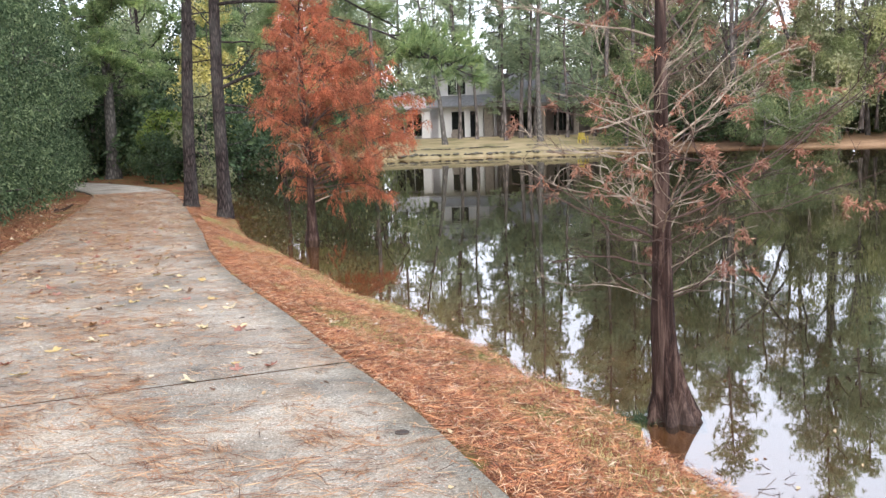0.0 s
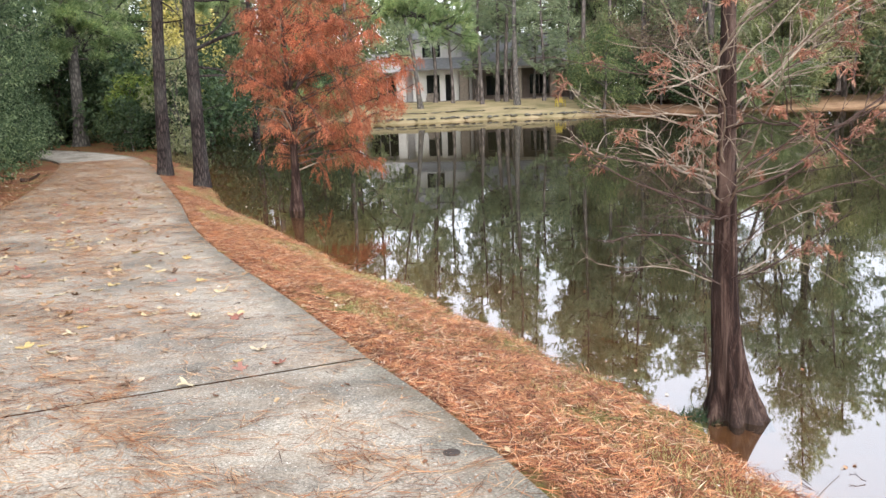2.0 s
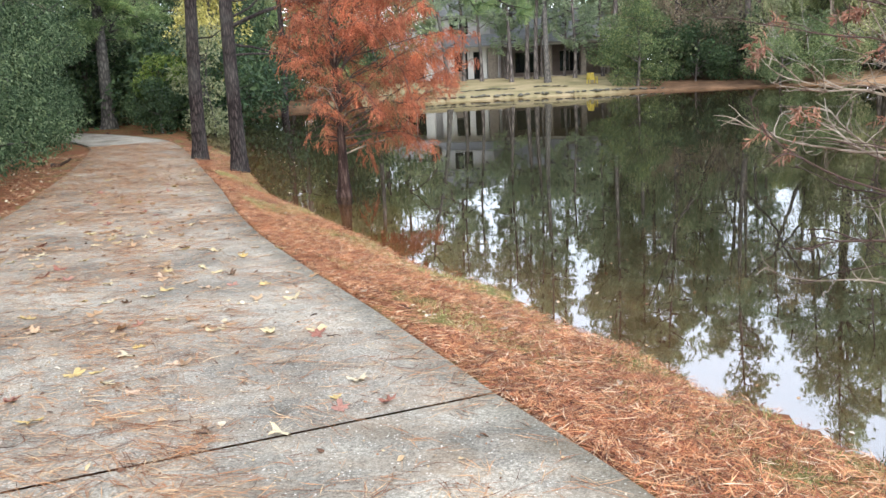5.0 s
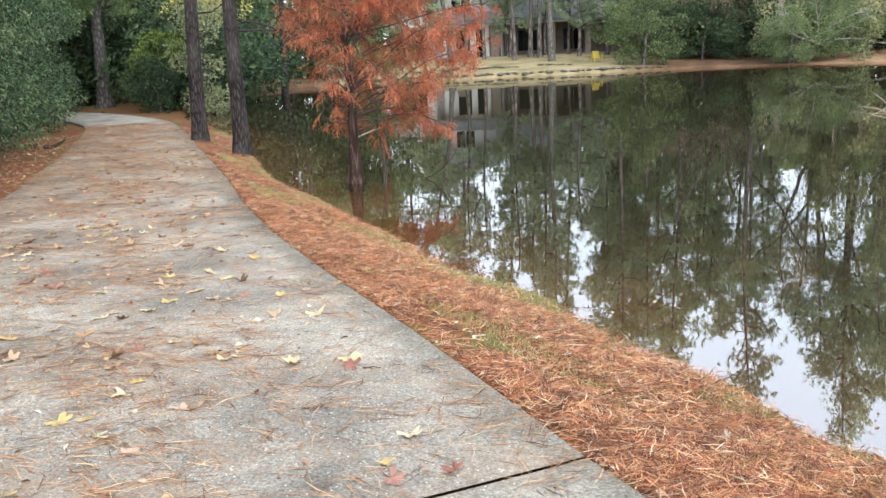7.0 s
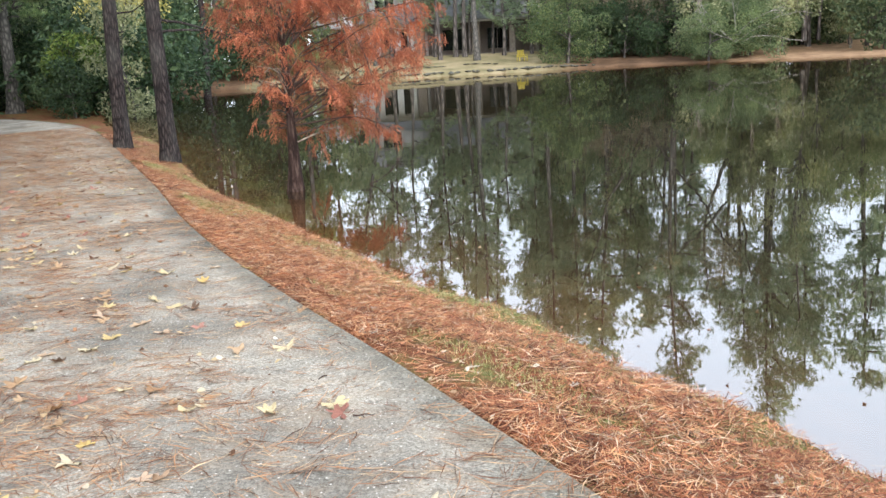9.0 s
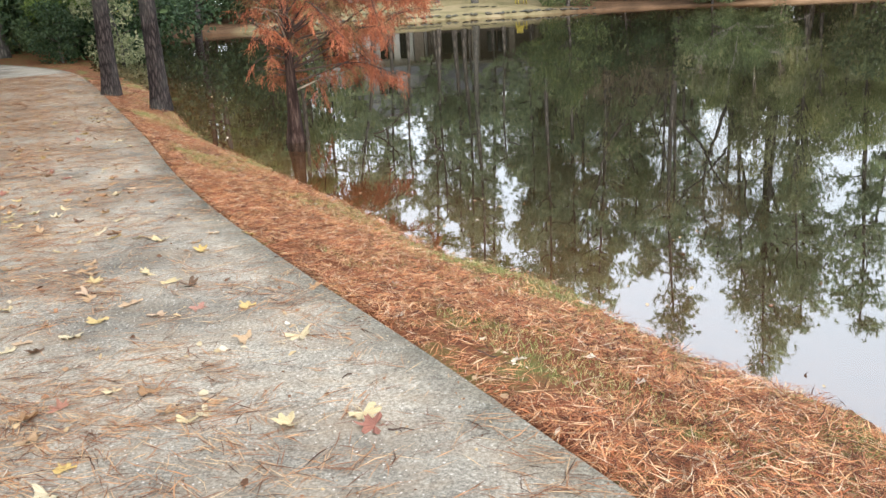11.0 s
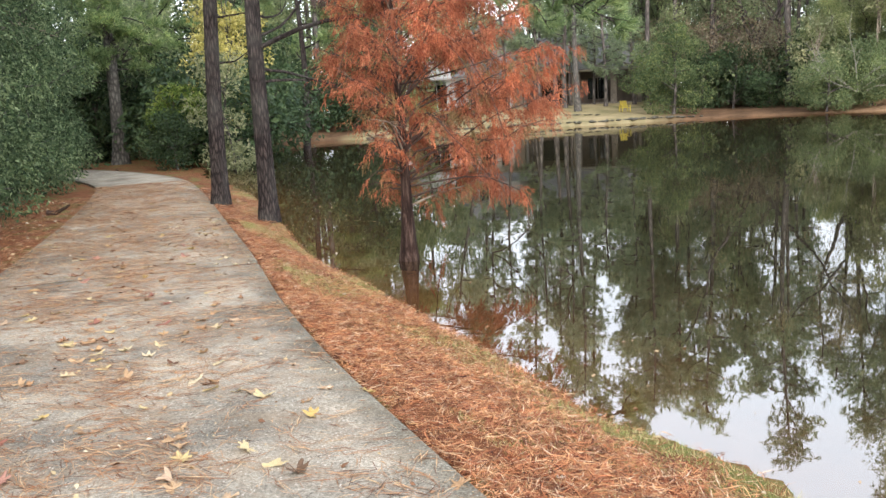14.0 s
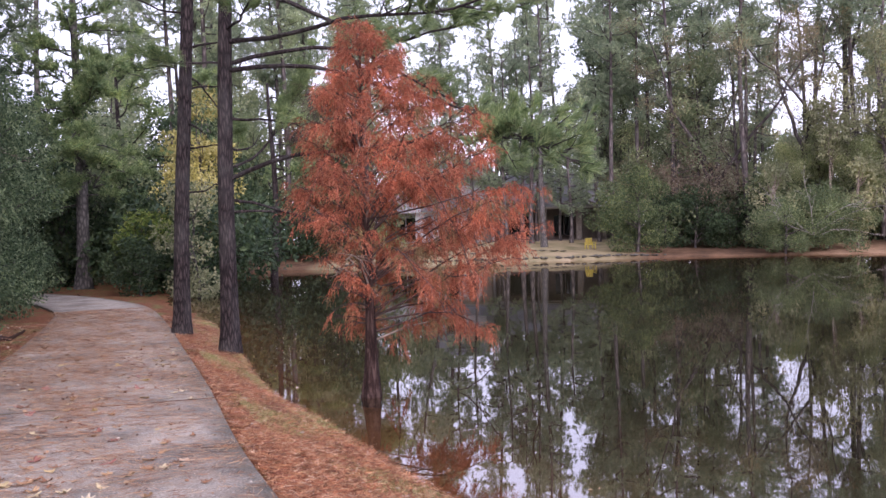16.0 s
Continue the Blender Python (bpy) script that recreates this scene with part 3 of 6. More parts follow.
# ---- bald cypress with bare limbs, at the water's edge ----
def flared(base_r, top_r, n, flare, power):
    u = np.linspace(0, 1, n)
    return top_r + (base_r - top_r) * (1 - u) + flare * (1 - u) ** power


def buttress(n, ang, deep=0.22, reach=0.25):
    u = np.linspace(0, 1, n)[:, None]
    return 1 + deep * np.clip(1 - u / reach, 0, 1) * (0.55 * np.cos(ang[None] * 6 + 1.1 * np.sin(ang[None] * 2)) + 0.9 * (np.abs(np.sin(ang[None] * 4.5 + 0.6)) - 0.6)) + 0.03 * np.sin(ang[None] * 9 + u * 14)


def bare_cypress(x, y):
    rng = np.random.default_rng(11)
    tree = thing("bald_cypress", "nearly bare young bald cypress with pale limbs, standing in water", "tree", (x, y, WATER - 0.12))
    top, lean = 4.5, np.array([-0.028, 0.0])
    u = np.linspace(0, 1, 64)
    bow = np.convolve(np.pad(np.interp(u * top, [0, 0.3, 0.67, 1.56, 2.65, 4.5], [0.012, -0.03, -0.075, -0.06, -0.01, 0.08]), 3, mode="edge"), np.ones(7) / 7, "valid")
    line = np.stack([lean[0] * u * top + 0.02 * np.sin(u * 6) + bow, lean[1] * u * top + 0.015 * np.sin(u * 9), u * top], 1)
    rad = np.interp(u * top, [0, 0.12, 0.24, 0.36, 0.55, 0.95, 1.4, 2.5, 4.5], [0.215, 0.17, 0.132, 0.108, 0.088, 0.068, 0.056, 0.037, 0.006])
    obj("trunk", tube(Geo(), line, rad, 48, lambda n, a: buttress(n, a, 0.4, 0.17)), MAT["cypress_bark"], tree, smooth=True)
    foliage = Geo()
    k = 0
    for h in np.sort(rng.uniform(0.8, 4.3, 84)):
        az = k * 2.399 + rng.normal() * 0.4
        k += 1
        f = h / top
        small = h < 1.12
        length = (1.5 * (1 - 0.7 * f ** 2.2)) * rng.uniform(0.55, 1.12) * (0.62 if small else 1.0) * (1.05 + 0.22 * math.cos(az - 0.2))
        rise = rng.uniform(0.0, 0.4) + 0.6 * f
        start, _ = along(line, f)
        p = sway(start, (math.cos(az), math.sin(az), rise), length, rng, 10, 0.12, rng.uniform(-0.2, 0.55))
        g = Geo()
        r0 = (0.0105 * (1 - 0.6 * f) + 0.0018) * (0.4 if small else rng.uniform(0.4, 1.05))
        tube(g, p, np.linspace(r0, 0.002, len(p)), 6)
        for t in np.sort(rng.uniform(0.18, 1.0, 4 if small else 10)):
            c, d = along(p, t)
            side = unit(np.cross(d, (0, 0, 1.0)) * rng.choice([-1, 1]) + d * rng.uniform(0.5, 1.3) + np.array([0, 0, rng.uniform(-0.3, 0.6)]))
            tw = sway(c, side, length * rng.uniform(0.18, 0.5) * (1.15 - 0.6 * t), rng, 5, 0.2, rng.uniform(-0.2, 0.6))
            tube(g, tw, np.linspace(r0 * 0.4, 0.0012, len(tw)), 4)
            for _ in range(1):
                c2, d2 = along(tw, rng.uniform(0.3, 0.95))
                t3 = sway(c2, unit(d2 + rng.normal(size=3) * 0.6), length * 0.1, rng, 3, 0.2)
                tube(g, t3, np.linspace(0.0022, 0.001, len(t3)), 3)
            if rng.random() < (0.34 if az % 6.28 < 1.6 or az % 6.28 > 5.0 else 0.1):
                for _ in range(rng.integers(2, 5)):
                    e = tw[-1] + rng.normal(size=3) * 0.012
                    axis = unit(np.array([*rng.normal(size=2) * 0.7 + d[:2] * 0.6, -0.55]))
                    m = 22
                    tt = rng.uniform(0, 0.1, m)
                    leaves(foliage, e + axis * tt[:, None], axis * 0.7 + rng.normal(size=(m, 3)) * 0.5, rng.uniform(0.028, 0.055, m), 0.008, rng)
        obj("branch", g, MAT["twig"] if rng.random() < 0.5 else MAT["dark_twig"], tree)
    obj("foliage", foliage, MAT["dry_leaf"], tree, "sparse rust-brown dry needles")
    return tree


bare_cypress(1.21, 6.1)


# ---- rust-red bald cypress standing in the water ----
def red_cypress(x, y):
    rng = np.random.default_rng(5)
    tree = thing("bald_cypress", "bald cypress in rust-red autumn foliage, standing in shallow water", "tree", (x, y, WATER - 0.35))
    top = 5.05
    u = np.linspace(0, 1, 36)
    line = np.stack([0.02 * np.sin(u * 7), 0.03 * np.sin(u * 5), u * top], 1)
    rad = np.interp(u * top, [0, 0.35, 0.6, 1.0, 1.5, 3, 5.05], [0.17, 0.132, 0.1, 0.075, 0.058, 0.04, 0.006])
    obj("trunk", tube(Geo(), line, rad, 20, lambda n, a: buttress(n, a, 0.16, 0.2)), MAT["cypress_bark"], tree, smooth=True)
    foliage, fading = Geo(), Geo()
    zs = np.array([0.2, 0.6, 1.0, 1.6, 2.1, 2.8, 3.3, 3.9, 4.35]) - WATER + 0.35
    lobe = math.atan2(0.3, 0.95)
    k = 0
    for tip in np.sort(np.r_[rng.uniform(1.25, 4.85, 132), np.linspace(4.8, 5.1, 6)]):
        az = k * 2.399 + rng.normal() * 0.35
        k += 1
        near_r = np.interp(tip, zs, [1.25, 1.7, 1.95, 2.15, 2.25, 1.95, 1.25, 0.5, 0.12])
        far_r = np.interp(tip, zs, [0.2, 0.35, 0.45, 0.68, 0.88, 0.85, 0.52, 0.3, 0.12])
        toward = 0.5 + 0.5 * math.cos(az - lobe)
        if tip < 2.5 and math.cos(az + 1.27) > 0.35 and rng.random() < 0.65:
            continue   # the open side low down, where the trunk shows
        reach = (far_r + (near_r - far_r) * toward ** 0.8) * rng.uniform(0.68, 1.05)
        h = tip - min(reach * rng.uniform(0.35, 0.8), (tip - 0.85) * rng.uniform(0.12, 0.8))
        f = min(h / top, 0.995)
        start, _ = along(line, f)
        slope = (tip - h) / max(reach, 0.1)
        length = reach * math.hypot(1, slope)
        p = sway(start, (math.cos(az), math.sin(az), slope + 0.15), length, rng, 8, 0.1, -0.3)
        p[:, :2] = start[:2] + (p[:, :2] - start[:2]) * reach / max(np.hypot(*(p[-1] - start)[:2]), 0.05)
        p[:, 2] = start[2] + (p[:, 2] - start[2]) * (tip - h) / max(p[-1, 2] - start[2], 0.1) if tip - h > 0.15 else p[:, 2]
        g = Geo()
        r0 = 0.015 * (1 - 0.65 * f) + 0.003
        tube(g, p, np.linspace(r0, 0.003, len(p)), 5)
        dense = 0.92 if toward > 0.42 or tip > 2.7 else 0.3
        for t in np.sort(rng.uniform(0.3, 1.0, int(4 + 7 * length))):
            c, d = along(p, t)
            side = unit(np.cross(d, (0, 0, 1.0)) * rng.choice([-1, 1]) * rng.uniform(0.3, 1.1) + d * rng.uniform(0.3, 1.2) + np.array([0, 0, rng.uniform(-0.45, 0.6)]))
            tl = rng.uniform(0.16, 0.42) * (0.6 + 0.4 * min(length, 1.4)) * (1.15 - 0.5 * t)
            tw = sway(c, side, tl, rng, 5, 0.16, -0.5)
            tube(g, tw, np.linspace(0.004, 0.0016, len(tw)), 3)
            if rng.random() > dense:
                continue
            spray = fading if rng.random() < (0.3 if t < 0.6 and tip < 2.8 else 0.06) else foliage
            for s in rng.uniform(0.1, 1.0, int((8 if toward > 0.5 else 5) + tl * 19)):
                e, ed = along(tw, s)
                axis = unit(ed * 0.45 + rng.normal(size=3) * 0.38 + np.array([0, 0, -0.85]))
                m = 15
                tt = np.linspace(0, rng.uniform(0.1, 0.22), m)
                leaves(spray, e + axis * tt[:, None], axis + rng.normal(size=(m, 3)) * 0.42, rng.uniform(0.025, 0.05, m), rng.uniform(0.0045, 0.009, m), rng, 0.25)
        obj("branch", g, MAT["dark_twig"] if rng.random() < 0.88 else MAT["twig"], tree)
    obj("foliage", foliage, MAT["rust_leaf"], tree, "feathery rust-red needles")
    obj("foliage", fading, MAT["fading_leaf"], tree, "olive-brown needles still fading")
    return tree


red_cypress(-5.22, 15.17)


# ---- tall pines ----
def tuft(geo, c, d, rng, count, length, width, spread=0.75):
    n = len(c)
    cc = np.repeat(c, count, 0) - np.repeat(d, count, 0) * rng.uniform(0, length * 0.6, (n * count, 1))
    dd = unit(np.repeat(d, count, 0) + rng.normal(size=(n * count, 3)) * spread)
    needles(geo, cc, dd, rng.uniform(0.7, 1.1, n * count) * length, width, rng)


def pine_limb(g, fol, start, way, length, rng, r0, lift=0.3, bare=0.4, density=1.0, nl=0.17, nw=0.006, count=34, seg=9, bend=0.12):
    """A pine bough: bare near the trunk, then side shoots, each ending in brushes of needles."""
    p = sway(start, way, length, rng, seg, bend, lift)
    tube(g, p, np.linspace(r0, r0 * 0.22, len(p)), 6)
    cs, ds = [], []
    for t in np.sort(rng.uniform(bare, 1.0, int(length * 7 * density) + 2)):
        c, d = along(p, t)
        side = unit(np.cross(d, (0, 0, 1.0)) * rng.choice([-1, 1]) * rng.uniform(0.4, 1.2) + d * rng.uniform(0.4, 1.0) + np.array([0, 0, rng.uniform(-0.1, 0.7)]))
        tl = rng.uniform(0.25, 0.6) * (1.25 - 0.6 * t) * min(1.3, 0.5 + length * 0.3)
        tw = sway(c, side, tl, rng, 4, 0.18, 0.4)
        tube(g, tw, np.linspace(r0 * 0.28, 0.004, len(tw)), 4)
        for s in (0.45, 0.7, 0.87, 1.0):
            e, ed = along(tw, s)
            cs.append(e)
            ds.append(ed)
            if s > 0.5 and rng.random() < 0.6:
                cs.append(e + rng.normal(size=3) * 0.08)
                ds.append(unit(ed + rng.normal(size=3) * 0.7))
    e, ed = along(p, 1.0)
    cs.append(e)
    ds.append(ed)
    tuft(fol, np.array(cs), np.array(ds), rng, count, nl, nw)
    return p


def tall_pine(x, y, z, r, tall, lean, limbs, seed, label, clumps=()):
    """limbs: rows of height, way, length, lift, share that is bare."""
    rng = np.random.default_rng(seed)
    tree = thing("pine_tree", label, "tree", (x, y, z - 0.08))
    u = np.linspace(0, 1, 46)
    line = np.stack([lean[0] * u * tall + 0.05 * np.sin(u * 11 + seed), lean[1] * u * tall + 0.04 * np.sin(u * 8), u * tall], 1)
    rad = r * (1 - 0.75 * u) + r * 0.42 * np.exp(-u * tall * 3.2)
    obj("trunk", tube(Geo(), line, rad, 22, lambda n, a: 1 + 0.035 * np.sin(a[None] * 5 + np.linspace(0, 30, n)[:, None]) + rng.normal(size=(n, len(a))) * 0.016), MAT["pine_bark"], tree, smooth=True)
    fol = Geo()
    for h, way, length, lift, bare in limbs:
        start, _ = along(line, h / tall)
        g = Geo()
        if bare >= 1:
            p = sway(start, way, length, rng, 8, 0.16, lift)
            tube(g, p, np.linspace(0.022 + 0.006 * length, 0.005, len(p)), 6)
            for t in rng.uniform(0.3, 0.95, int(3 * length)):
                c, d = along(p, t)
                tw = sway(c, unit(d + rng.normal(size=3) * 0.6), length * 0.25, rng, 4, 0.2)
                tube(g, tw, np.linspace(0.01, 0.003, len(tw)), 4)
        elif bare < 0:
            p = sway(start, way, length, rng, 12, 0.09, lift)
            tube(g, p, np.linspace(0.045, 0.012, len(p)), 6)
            cs, ds = [], []
            for t in np.sort(rng.uniform(-bare, 1.0, 22)):
                c, d = along(p, t)
                side = unit(np.cross(d, (0, 0, 1.0)) * rng.choice([-1, 1]) * rng.uniform(0.3, 1.3) + d * rng.uniform(0.3, 1.0) + np.array([0, 0, rng.uniform(-0.2, 0.6)]))
                tw = sway(c, side, rng.uniform(0.4, 1.0), rng, 5, 0.16, 0.3)
                tube(g, tw, np.linspace(0.014, 0.005, len(tw)), 4)
                for s in (0.6, 0.85, 1.0):
                    e, ed = along(tw, s)
                    for _ in range(2):
                        cs.append(e + rng.normal(size=3) * 0.07)
                        ds.append(unit(ed + rng.normal(size=3) * 0.5 + np.array([0, 0, 0.35])))
            tuft(fol, np.array(cs), np.array(ds), rng, 44, 0.2, 0.017, 0.34)
        else:
            pine_limb(g, fol, start, way, length, rng, 0.016 + 0.0042 * length, lift, bare, 1.15, 0.19, 0.009, 36, 12, 0.15)
        obj("branch", g, MAT["pine_bark"], tree, smooth=True)
    for h in np.arange(7.2, tall - 0.4, 0.42):
        az = rng.uniform(0, 6.283)
        length = (0.6 + 0.24 * (tall - h)) * rng.uniform(0.7, 1.1)
        start, _ = along(line, h / tall)
        g = Geo()
        pine_limb(g, fol, start, (math.cos(az), math.sin(az), rng.uniform(0.1, 0.5)), min(length, 3.4), rng, 0.03, 0.3, 0.35, 0.8, 0.24, 0.02, 9)
        obj("branch", g, MAT["pine_bark"], tree, smooth=True)
    obj("foliage", fol, MAT["pine_leaf"], tree, "tufts of long green pine needles")
    for c, size in clumps:
        dead = Geo()
        m = 420
        at = np.array(c) + rng.normal(size=(m, 3)) * (0.14, 0.14, 0.1) * size
        needles(dead, at, np.column_stack([rng.normal(size=(m, 2)) * 0.7, -np.abs(rng.normal(size=m))]), rng.uniform(0.12, 0.26, m) * size, 0.009, rng)
        obj("needle_clump", dead, MAT["dark_twig"], tree, "dark hanging clump of dead needles")
    return tree


R_, B_ = np.array([0.9, 0.43, 0]), np.array([-0.43, 0.9, 0])   # across the view, and away along it


def w3(a, b, c):
    return tuple(a * R_ + b * B_ + np.array([0, 0, c]))


tall_pine(-8.91, 18.61, -0.28, 0.155, 17, (0.028, 0.0), [
    (4.9, (1, -0.12, 0.14), 6.5, -0.75, -0.66), (3.0, (1, -0.2, 0.28), 5.7, -0.5, -0.74), (5.4, (1, -0.05, 0.12), 5.8, -0.3, -0.52),
    (5.0, w3(1, 0.1, 0.45), 6.4, -0.6, 0.3), (6.4, w3(1, 0.3, 0.0), 7.0, -0.2, 0.3), 
    (4.1, w3(1, -0.1, 0.0), 1.6, -0.35, 1), (3.2, w3(1, 0, 0.28), 3.0, 0.1, 0.3), (2.45, w3(1, 0.1, -0.12), 3.2, -0.25, 0.8), (2.7, w3(1, 0.5, -0.05), 2.0, -0.3, 1),
    (5.0, w3(-1, 0.2, 0.3), 1.6, 0.3, 0.5), (6.1, w3(-0.8, -0.3, 0.2), 2.6, 0.1, 0.35), (5.6, w3(0.3, -1, 0.1), 2.6, 0.1, 0.4), (6.6, w3(-0.2, 1, 0.2), 3.0, 0.1, 0.4), (3.6, w3(0.9, 0.6, 0.0), 1.1, 0.1, 1), (6.9, w3(0.9, -0.5, -0.1), 4.4, 0.0, 0.35)],
    21, "tall pine with dark scaly bark on the bank", [((1.96, -0.32, 4.22), 1.3), ((1.5, -0.32, 3.66), 0.8)])
tall_pine(-10.76, 20.31, -0.2, 0.16, 18, (0.036, 0.02), [
    (5.7, w3(1, 0, 0.35), 1.2, 0.3, 1), (4.9, w3(1, 0.2, 0.25), 1.1, 0.2, 1), (3.75, w3(1, 0, 0.3), 0.95, 0.1, 1), (2.85, w3(1, -0.1, 0.25), 0.9, 0.0, 1), (2.45, w3(0.6, -0.4, 0.5), 0.35, 0.1, 1),
    (6.4, w3(-1, 0, 0.3), 2.2, 0.3, 0.4), (5.2, w3(0.9, 0.4, -0.3), 1.6, -0.2, 0.8), (6.9, w3(0.9, 0.3, 0.3), 3.0, 0.3, 0.35), (4.3, w3(1, -0.5, -0.2), 0.8, -0.1, 1)],
    22, "tall pine with dark scaly bark leaning slightly over the path")


# ---- broadleaf growth: hedge, woods, shrubs ----
def blob_leaves(geo, blobs, count, rng, length, width, inner=0.55, droop=0.25):
    """Leaves in the outer shells of overlapping rounded clumps, sparser towards their middles."""
    blobs = np.asarray(blobs, float)
    w = (blobs[:, 3:6].prod(1)) ** (2 / 3)
    pick = rng.choice(len(blobs), count, p=w / w.sum())
    d = unit(rng.normal(size=(count, 3)))
    rr = inner + (1.08 - inner) * rng.random(count) ** 0.6
    c = blobs[pick, :3] + d * rr[:, None] * blobs[pick, 3:6]
    leaves(geo, c, d * 0.6 + rng.normal(size=(count, 3)) * 0.8, rng.uniform(0.45, 1.3, count) * length, rng.uniform(0.6, 1.3, count) * width, rng, droop)


def crown_blobs(rng, n, radius, low, high, size, lump=0.75):
    out = []
    for _ in range(n):
        h = rng.uniform(0, 1)
        r = radius * math.sin(math.pi * (0.12 + 0.8 * h)) ** 0.8
        a = rng.uniform(0, 6.283)
        q = r * rng.uniform(0.25, 1.0)
        s = size * rng.uniform(0.45, 1.35)
        out.append((q * math.cos(a), q * math.sin(a), low + h * (high - low), s, s, s * lump))
    return np.array(out)


def limbs_to(geo, blobs, trunk_h, rng, r):
    for b in blobs[:: max(1, len(blobs) // 14)]:
        start = np.array([0, 0, min(trunk_h, b[2]) * rng.uniform(0.6, 0.98)])
        mid = (start + b[:3]) / 2 + rng.normal(size=3) * 0.15 + np.array([0, 0, 0.1])
        t = np.linspace(0, 1, 7)[:, None]
        p = (1 - t) ** 2 * start + 2 * t * (1 - t) * mid + t ** 2 * b[:3]
        tube(geo, p, np.linspace(r * 0.45, r * 0.08, 7), 4)


def leafy_tree(name, label, x, y, z, tall, radius, low, leaf, bark_mat, count, size, seed, trunk_r=0.14, blobs=26, blob=1.0, category="tree", group="", width=None, inner=0.55, droop=0.25, skirt=0):
    rng = np.random.default_rng(seed)
    tree = thing(name, label, category, (x, y, z - 0.1), group)
    bl = crown_blobs(rng, blobs, radius, low, tall - blob * 0.4, blob)
    if skirt:
        a, r = rng.uniform(0, 6.283, skirt), radius * rng.uniform(0.55, 0.92, skirt)
        bl = np.vstack([bl, np.stack([r * np.cos(a), r * np.sin(a), rng.uniform(0.35, 1.9, skirt)] + [np.full(skirt, blob * 0.8)] * 3, 1)])
    u = np.linspace(0, 1, 14)
    line = np.stack([0.12 * np.sin(u * 5 + seed), 0.12 * np.sin(u * 4 + 2 * seed), u * tall * 0.85], 1)
    g = tube(Geo(), line, trunk_r * (1 - 0.8 * u) + trunk_r * 0.35 * np.exp(-u * 14), 9)
    limbs_to(g, bl, tall * 0.8, rng, trunk_r)
    obj("trunk", g, bark_mat, tree, smooth=True)
    f = Geo()
    blob_leaves(f, bl, count, rng, size, width or size * 0.55, inner, droop)
    obj("crown", f, leaf, tree)
    return tree


def far_pine(x, y, z, tall, seed, bare=0.35):
    rng = np.random.default_rng(seed)
    tree = thing("pine_tree", "tall slender pine in the woods across the pond", "tree", (x, y, z - 0.2), "pines across the pond")
    u = np.linspace(0, 1, 20)
    line = np.stack([0.45 * np.sin(u * 4 + seed) + 0.8 * u * math.sin(seed), 0.3 * np.sin(u * 5), u * tall], 1)
    g = tube(Geo(), line, 0.24 * (1 - 0.85 * u) + 0.02, 8)
    fol = Geo()
    cs, ds = [], []
    for h in np.arange(tall * bare, tall * 0.99, 0.5):
        f = (h / tall - bare) / (1 - bare)
        length = (2.7 * math.sin(math.pi * (0.18 + 0.72 * f)) + 0.4) * rng.uniform(0.5, 1.15)
        az = rng.uniform(0, 6.283)
        start, _ = along(line, h / tall)
        p = sway(start, (math.cos(az), math.sin(az), rng.uniform(-0.05, 0.5)), length, rng, 6, 0.14, 0.3)
        tube(g, p, np.linspace(0.07, 0.02, 7), 3)
        for t, many in ((0.4, 4), (0.65, 7), (0.84, 9), (1.0, 11)):
            c, d = along(p, t)
            for _ in range(many):
                cs.append(c + rng.normal(size=3) * (0.44, 0.44, 0.26) * (0.75 + 0.2 * length))
                ds.append(unit(d * 0.6 + rng.normal(size=3) * 0.7 + np.array([0, 0, 0.4])))
    obj("trunk", g, MAT["far_bark"], tree, smooth=True)
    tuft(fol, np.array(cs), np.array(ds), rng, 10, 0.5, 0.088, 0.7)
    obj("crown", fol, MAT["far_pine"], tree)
    return tree


# the dense evergreen hedge trees along the path's left side
hedge_line = smooth_line([(-4.5, -5.0), (-7.6, 2.0), (-10.6, 8.6), (-13.0, 14.2), (-16.9, 20.2), (-19.95, 24.6), (-22.4, 29.2), (-27.8, 35.8)], 2.1)
hr = np.random.default_rng(3)
for n, (x, y) in enumerate(hedge_line):
    close = 9 < y < 32
    leafy_tree("evergreen_tree", "dense dark evergreen clothed in leaves down to the ground", x + hr.normal() * 0.25, y + hr.normal() * 0.25, on_ground(x, y),
               hr.uniform(5.6, 7.0) + (0.3 if y < 22 else 1.8), 2.0, 0.35, MAT["hedge_leaf"], MAT["grey_bark"], 13000 if close else 2200, 0.125 if close else 0.26, 100 + n, 0.12, 54, 0.66, group="evergreens beside the path", inner=0.45, width=0.048 if close else 0.12, droop=0.5, skirt=16)

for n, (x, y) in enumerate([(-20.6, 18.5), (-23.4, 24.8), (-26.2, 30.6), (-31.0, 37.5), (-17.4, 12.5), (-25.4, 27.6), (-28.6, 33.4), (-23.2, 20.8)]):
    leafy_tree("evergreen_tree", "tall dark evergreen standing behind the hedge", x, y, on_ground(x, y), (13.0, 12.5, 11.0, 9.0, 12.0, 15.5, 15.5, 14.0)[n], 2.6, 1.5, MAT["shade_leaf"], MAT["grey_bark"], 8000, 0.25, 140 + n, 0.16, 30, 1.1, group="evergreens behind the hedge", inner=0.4)

